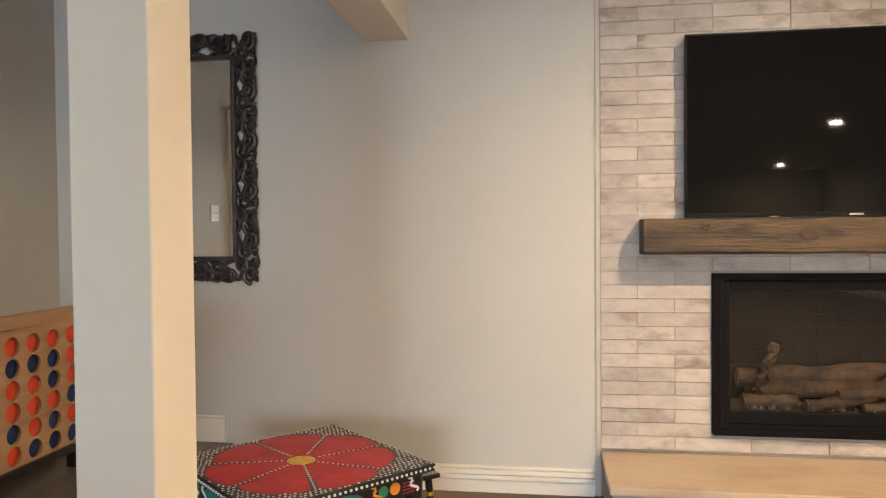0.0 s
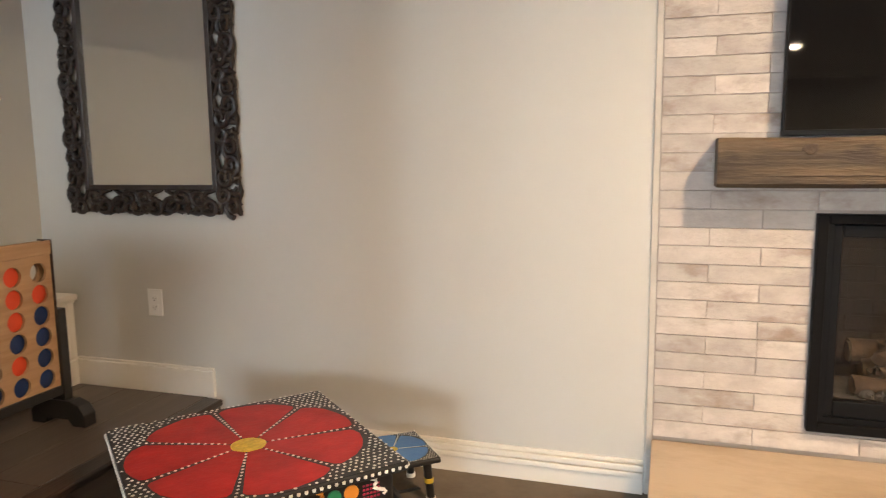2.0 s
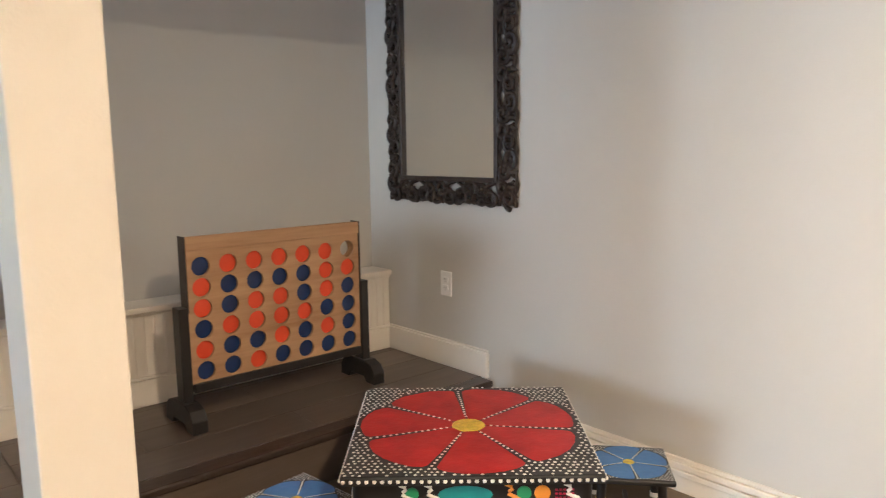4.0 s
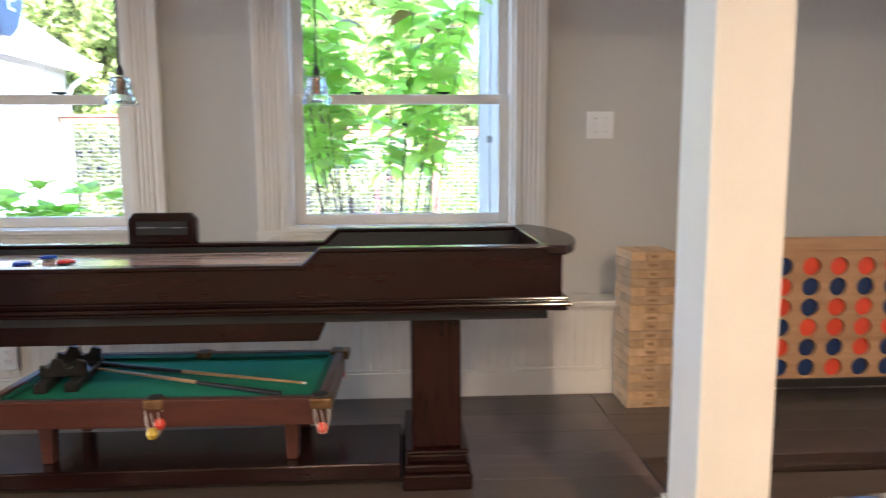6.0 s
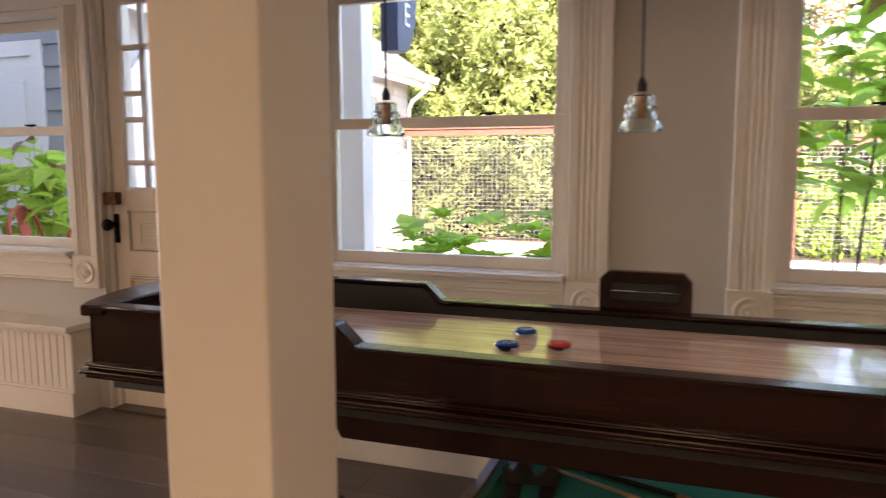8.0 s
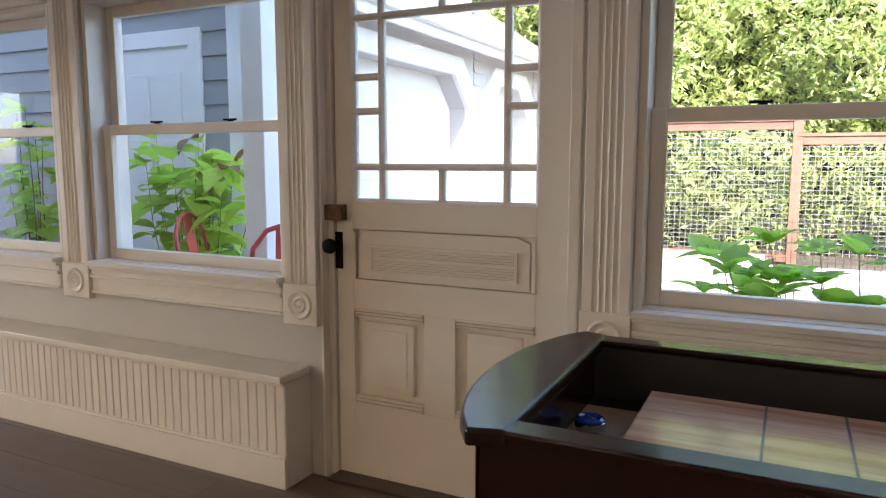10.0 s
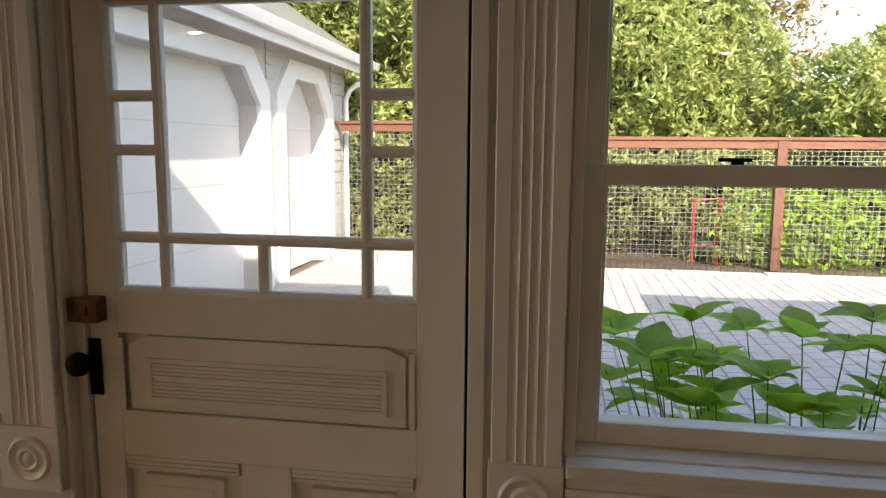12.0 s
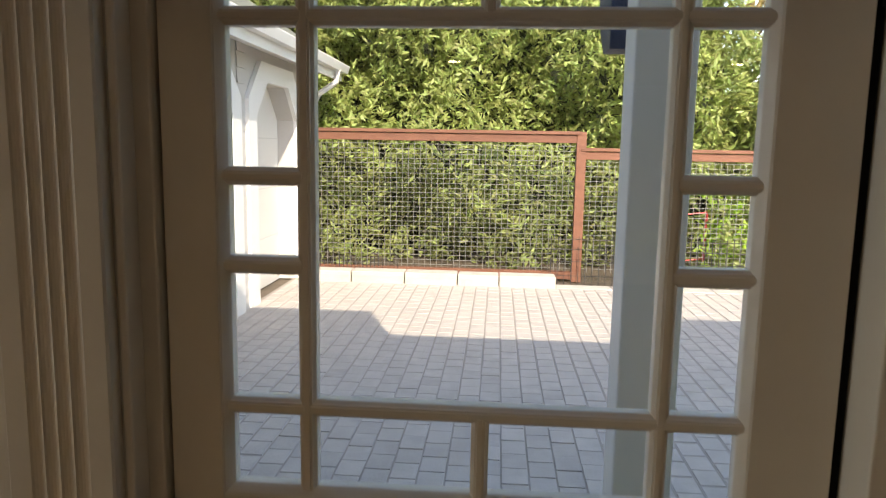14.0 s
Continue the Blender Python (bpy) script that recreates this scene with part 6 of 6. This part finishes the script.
def foliage(name, n, region, size, m, label, category, seed, droop=0.3):
    """A mass of small leaves: region(rng) gives points, each leaf a folded lens of four triangles."""
    rng = np.random.default_rng(seed)
    k = 7                        # leaves of one spray grow out of one point
    c = region(rng, n // k)
    way = rng.normal(size=c.shape) + (0.5, 0, 0.5)
    way /= np.linalg.norm(way, axis=1)[:, None]
    p = np.repeat(c, k, 0) + np.repeat(way, k, 0) * (np.tile(np.arange(k), len(c))[:, None] - k / 2) * size * 0.28
    n = len(p)
    s = size * rng.uniform(0.6, 1.3, n)[:, None]
    d = rng.normal(size=(n, 3)) * 0.75 + np.repeat(way, k, 0)
    d[:, 2] -= droop
    p = p + rng.normal(size=(n, 3)) * size * 0.15
    d /= np.linalg.norm(d, axis=1)[:, None]
    u = np.cross(d, rng.normal(size=(n, 3)))
    u /= np.linalg.norm(u, axis=1)[:, None]
    w = np.cross(d, u)
    v = np.stack([p - d * s * 0.5, p + u * s * 0.16 + w * s * 0.05, p + d * s * 0.5, p - u * s * 0.16 + w * s * 0.05], 1).reshape(-1, 3)
    i = np.arange(n)[:, None] * 4
    f = np.concatenate([i + [0, 1, 2], i + [0, 2, 3]])
    me = bpy.data.meshes.new(name)
    me.vertices.add(len(v))
    me.vertices.foreach_set("co", v.astype(np.float32).ravel())
    me.loops.add(f.size)
    me.loops.foreach_set("vertex_index", f.astype(np.int32).ravel())
    me.polygons.add(len(f))
    me.polygons.foreach_set("loop_start", np.arange(0, f.size, 3, dtype=np.int32))
    me.update(calc_edges=True)
    me.validate()
    me.materials.append(m)
    return me


def bank(x0, x1, y0, y1, top):
    """Points of a leafy bank: lumpy front towards +x, uneven top."""
    def region(rng, n):
        y = rng.uniform(y0, y1, n)
        t = top(y)
        z = rng.uniform(GZ, 1, n) * 0 + GZ + (t - GZ) * rng.uniform(0, 1, n) ** 0.9
        lump = 0.30 * np.sin(y * 2.3 + z * 1.1) + 0.28 * np.sin(z * 2.9 + y * 0.7) + 0.24 * np.sin(y * 5.1 - z * 3.7) + 0.14 * np.sin(y * 9.7 + z * 8.3)
        edge = x1 + lump - 0.10 * np.maximum(0, z - 1.2)
        x = edge - np.abs(rng.normal(0, 0.34, n))
        return np.stack([np.maximum(x, x0), y, z + rng.normal(0, 0.12, n)], 1)
    return region


def hedge_top(y):
    return np.where(y < 0.1, 6.0, np.where(y < 1.2, 6.0 - 3.1 * (y - 0.1) / 1.1, 2.75)) + 0.25 * np.sin(y * 3.1) + 0.15 * np.sin(y * 7.7)


hedge = thing("hedge", "tall dense sunlit green hedge behind the fence", "hedge", (0, 0, 0))
# Near-black boxes behind the leaves: the hedge's inner shade put into colour.
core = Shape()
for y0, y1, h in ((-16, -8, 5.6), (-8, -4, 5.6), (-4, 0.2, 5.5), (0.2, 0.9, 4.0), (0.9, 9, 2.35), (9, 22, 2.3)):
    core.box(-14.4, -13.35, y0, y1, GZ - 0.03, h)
part("shaded_core", core, HEDGE_SHADE, hedge, "near-black backing, colour stands in for shade between the leaves")
lv = new("leaves", foliage("leaves", 200000, bank(-13.6, -11.75, -9, 9, hedge_top), 0.125, HEDGE, "", "", 3))
lv.parent = hedge
tagged(lv, "narrow green leaves", kind="stuff")
lv = new("leaves", foliage("leaves", 24000, bank(-13.8, -11.9, -16, -9, hedge_top), 0.13, HEDGE, "", "", 4))
lv.parent = hedge
tagged(lv, "narrow green leaves", kind="stuff")
bed_plants = thing("border_plants", "low mixed leafy plants along the fence foot", "plants", (0, 0, GZ))
lv = new("leaves", foliage("leaves", 5200, lambda r, n: np.stack([r.uniform(-11.6, -11.0, n), r.uniform(0.3, 7, n), r.uniform(0, 1.0, n) ** 1.2 * 1.15], 1), 0.15, LEAF, "", "", 8))
lv.parent = bed_plants
tagged(lv, "fresh green leaves", kind="stuff")


def tree(x, y, h, spread, n, m, seed, label):
    ob = thing("tree", label, "tree", (x, y, GZ - 0.03), 0, "trees behind the hedge")
    rng = random.Random(seed)
    part("trunk", Shape().tube([(0, 0, 0), (0.1, 0.05, h * 0.3), (0.0, 0.1, h * 0.6), (0.1, 0, h * 0.9)], [0.2, 0.16, 0.1, 0.04], 8), BARK, ob, "", 0, True)
    cl = []
    for k in range(16):
        a = rng.uniform(0, 6.28)
        r, z = spread * rng.uniform(0.2, 1), h * rng.uniform(0.35, 1.0)
        c = (r * math.cos(a), r * math.sin(a), z)
        cl.append(c)
        part("limb", Shape().tube([(0.05, 0.05, z * 0.7), (c[0] * 0.5, c[1] * 0.5, z * 0.85), c], [0.04, 0.025, 0.008], 6), BARK, ob, "", 0, True)

    def region(r, n):
        c = np.array(cl)[r.integers(0, len(cl), n)]
        return c + r.normal(0, 1, (n, 3)) * spread * 0.26
    lv = new("leaves", foliage("leaves", n, region, 0.13, m, "", "", seed))
    lv.parent = ob
    tagged(lv, "small leaves with gaps", kind="stuff")


tree(-14.5, -0.2, 6.4, 1.9, 14000, HEDGE, 11, "green leafy tree rising over the hedge")
tree(-14.6, 1.3, 3.9, 1.0, 9000, HEDGERED, 12, "tree with reddish autumn leaves over the hedge")
tree(-45.0, 16.2, 7.4, 2.0, 6000, HEDGE, 13, "distant pale green tree against the sky")
tree(-14.2, -5.0, 8.0, 2.4, 18000, HEDGE, 14, "dark green tall tree behind the garage")


# ---- plants by the windows ----
def leaf_mesh(length, width, curl, m):
    s = Shape()
    n = 6
    pts = []
    for i in range(n + 1):
        t = i / n
        w = width / 2 * math.sin(math.pi * min(1, t * 0.97 + 0.03) ** 0.8) * (1 if t < 1 else 0)
        z = -curl * length * t * t
        pts += [(length * t, -w, z + w * 0.28), (length * t, 0, z), (length * t, w, z + w * 0.28)]
    fs = []
    for i in range(n):
        a, b = i * 3, i * 3 + 3
        fs += [(a, b, b + 1, a + 1), (a + 1, b + 1, b + 2, a + 2)]
    s.add(pts, fs)
    return s.mesh("leaf", m, 0, True)


LEAVES = [leaf_mesh(1.0, 0.68, 0.22, LEAF), leaf_mesh(1.0, 0.6, 0.42, LEAF), leaf_mesh(1.0, 0.76, 0.1, LEAF)]
DRY = leaf_mesh(1.0, 0.5, 0.6, LEAFDRY)


def shrub(name, x, y, wx, wy, z0, z1, stems, leaves, size, seed, label, woody=True, dry=0, even=0.62, whorls=0):
    """Stems that fan out from the ground and carry large leaves in pairs."""
    ob = thing(name, label, "shrub", (x, y, GZ - 0.03))
    rng = random.Random(seed)
    lines = []
    for k in range(stems):
        tx, ty = rng.uniform(-wx, wx), rng.uniform(-wy, wy)
        top = rng.uniform(even, 1.0) * (z1 - GZ)
        b = (tx * 0.25, ty * 0.3)
        line = [(b[0], b[1], 0), (b[0] + (tx - b[0]) * 0.35 + rng.uniform(-0.03, 0.03), b[1] + (ty - b[1]) * 0.4, top * 0.35), (b[0] + (tx - b[0]) * 0.7, b[1] + (ty - b[1]) * 0.75 + rng.uniform(-0.03, 0.03), top * 0.7), (tx, ty, top)]
        lines.append(line)
        r = 0.0055 if woody else 0.005
        part("stem", Shape().tube(line, [r, r * 0.85, r * 0.6, r * 0.3], 6), BARK if woody else GSTEM, ob, "", 0, True)
    for line in lines if whorls else ():
        for w in range(whorls):
            f = 1 - 0.24 * w - rng.uniform(0, 0.05)
            j = min(2, int(f * 3))
            p = [line[j][c] * (1 - f * 3 + j) + line[j + 1][c] * (f * 3 - j) for c in range(3)]
            turn, n = rng.uniform(0, 360), rng.choice((4, 5, 5, 6)) if w == 0 else rng.choice((2, 3, 4))
            for q in range(n):
                sc = size * rng.uniform(0.7, 1.2) * (1 if w else 1.05)
                piece("leaf", rng.choice(LEAVES), ob, pose(*p, rng.uniform(-12, 12), rng.uniform(-46, -14) + 12 * w, turn + q * 360 / n + rng.uniform(-14, 14)) @ Matrix.Scale(sc, 4))
    for k in range(0 if whorls else leaves):
        line = lines[k % stems]
        f = 1 - (k // stems) / max(1, leaves / stems) * 0.78 + rng.uniform(-0.06, 0.06)
        f = min(1, max(0.05, f))
        zz = f * line[3][2]
        if zz + GZ < z0:
            zz = rng.uniform(z0 - GZ, line[3][2])
            f = zz / line[3][2]
        j = min(2, int(f * 3))
        t = f * 3 - j
        p = [line[j][c] * (1 - t) + line[j + 1][c] * t for c in range(3)]
        sc = size * rng.uniform(0.65, 1.25)
        me = DRY if k < dry else rng.choice(LEAVES)
        o = piece("leaf", me, ob, pose(*p, rng.uniform(-22, 22), rng.uniform(-32, 24), rng.uniform(0, 360)) @ Matrix.Scale(sc, 4))
    return ob


shrub("hydrangea_shrub", -3.78, 0.30, 0.45, 0.66, 0.95, 2.5, 24, 640, 0.18, 31, "large leafy green hydrangea shrub outside the window", True, 24)
shrub("garden_plant", -3.16, -1.10, 0.16, 0.50, 0.62, 0.95, 34, 0, 0.115, 32, "broad-leaved bright green plant below the window", False, 0, 0.82, 3)
shrub("garden_plant", -3.98, -4.92, 0.28, 0.66, 0.5, 1.45, 17, 200, 0.21, 33, "tall broad-leaved green plant before grey siding", False, 3, 0.78)
shrub("garden_plant", -3.5, -5.75, 0.25, 0.36, 0.4, 1.55, 13, 130, 0.18, 34, "leafy green plant with brown stems", True)


def metal_chair(x, y, turn):
    ob = thing("metal_chair", "faded red metal garden chair with hoop back", "chair", (x, y, GZ - 0.008), turn, "garden chairs")
    part("seat", box(-0.19, 0.19, -0.19, 0.19, 0.44, 0.455), CHAIRRED, ob, "", 0.006)
    part("back_hoop", Shape().tube([(-0.18, -0.18, 0.45), (-0.235, -0.18, 0.72), (-0.27, -0.165, 0.91), (-0.285, -0.1, 1.0), (-0.29, 0, 1.03), (-0.285, 0.1, 1.0), (-0.27, 0.165, 0.91), (-0.235, 0.18, 0.72), (-0.18, 0.18, 0.45)], 0.013, 8), CHAIRRED, ob, "tubular hoop back", 0, True)
    part("back_slat", Shape().prism([(-0.185, 0.45), (-0.179, 0.45), (-0.287, 1.02), (-0.293, 1.02)], "y", -0.055, 0.055), CHAIRRED, ob, "flat back slat", 0.002)
    for sx in (-1, 1):
        for sy in (-1, 1):
            part("leg", Shape().tube([(sx * 0.17, sy * 0.17, 0.44), (sx * 0.21, sy * 0.21, 0)], [0.016, 0.012], 8), CHAIRRED, ob, "", 0, True)


metal_chair(-3.72, -4.28, 108)
metal_chair(-3.49, -3.77, 231)


# ---- floor planks ----
def planks(parent, x0, x1, y0, y1, z, seed):
    rng = random.Random(seed)
    cache, n = {}, max(1, round((x1 - x0) / 0.19))
    w = (x1 - x0) / n
    for i in range(n):
        y = y0
        first = True
        while y < y1 - 0.01:
            ln = rng.choice((1.2, 1.5, 1.8, 2.1)) * (rng.uniform(0.3, 1) if first else 1)
            first = False
            e = y1 if y + ln > y1 - 0.3 else y + ln
            key = (round((e - y) * 100), round(w * 1000))
            if key not in cache:
                cache[key] = box(0.0006, w - 0.0006, 0.0006, e - y - 0.0006, -0.016, 0).mesh("plank", PLANK, 0.0016)
            piece("plank", cache[key], parent, pose(x0 + i * w, y, z + rng.uniform(-0.0004, 0.0004)))
            y = e


planks(sub, XW, STEP_X - 0.06, YS, STEP_Y - 0.042, 0, 41)
planks(sub, XW, PIT_X - 0.062, STEP_Y - 0.04, YN, 0, 42)
planks(lowfloor, PIT_X + 0.02, 3.9, STEP_Y + 0.02, YN, LOW, 43)
planks(lowfloor, STEP_X, 3.9, -4.0, STEP_Y + 0.02, LOW, 44)


# ---- pavers ----
def pavers():
    w, l = 0.142, 0.18
    near = box(0.0035, l - 0.0035, 0.0035, w - 0.0035, -0.02, 0).mesh("paver", PAVER, 0.004)
    rest = Shape()
    rng = random.Random(7)
    count = 0
    j = 0
    y = -4.86
    while y < 6.8:
        x = -2.98 - (l / 2 if j % 2 else 0)
        while x - l > -10.45:
            dz = rng.uniform(-0.002, 0.002)
            if -6.9 < x < -4.4 and -3.6 < y < -1.75 and count < 300:
                piece("paver", near, patio, pose(x - l, y, GZ + dz, rng.uniform(-0.4, 0.4), rng.uniform(-0.4, 0.4), rng.uniform(-0.6, 0.6)))
                count += 1
            else:
                a, b, c, d = x - l + 0.0045, x - 0.0045, y + 0.0045, y + w - 0.0045
                rest.add([(a, c, GZ - 0.008), (b, c, GZ - 0.008), (b, d, GZ - 0.008), (a, d, GZ - 0.008), (a + 0.006, c + 0.006, GZ + dz), (b - 0.006, c + 0.006, GZ + dz), (b - 0.006, d - 0.006, GZ + dz), (a + 0.006, d - 0.006, GZ + dz)],
                         [(4, 5, 6, 7), (0, 1, 5, 4), (1, 2, 6, 5), (2, 3, 7, 6), (3, 0, 4, 7)])
            x -= l
        y += w
        j += 1
    me = bpy.data.meshes.new("pavers")
    me.from_pydata(rest.v, [], rest.f)
    me.materials.append(PAVER)
    ob = new("pavers", me)
    ob.parent = patio
    tagged(ob, "grey concrete pavers", kind="stuff")


pavers()
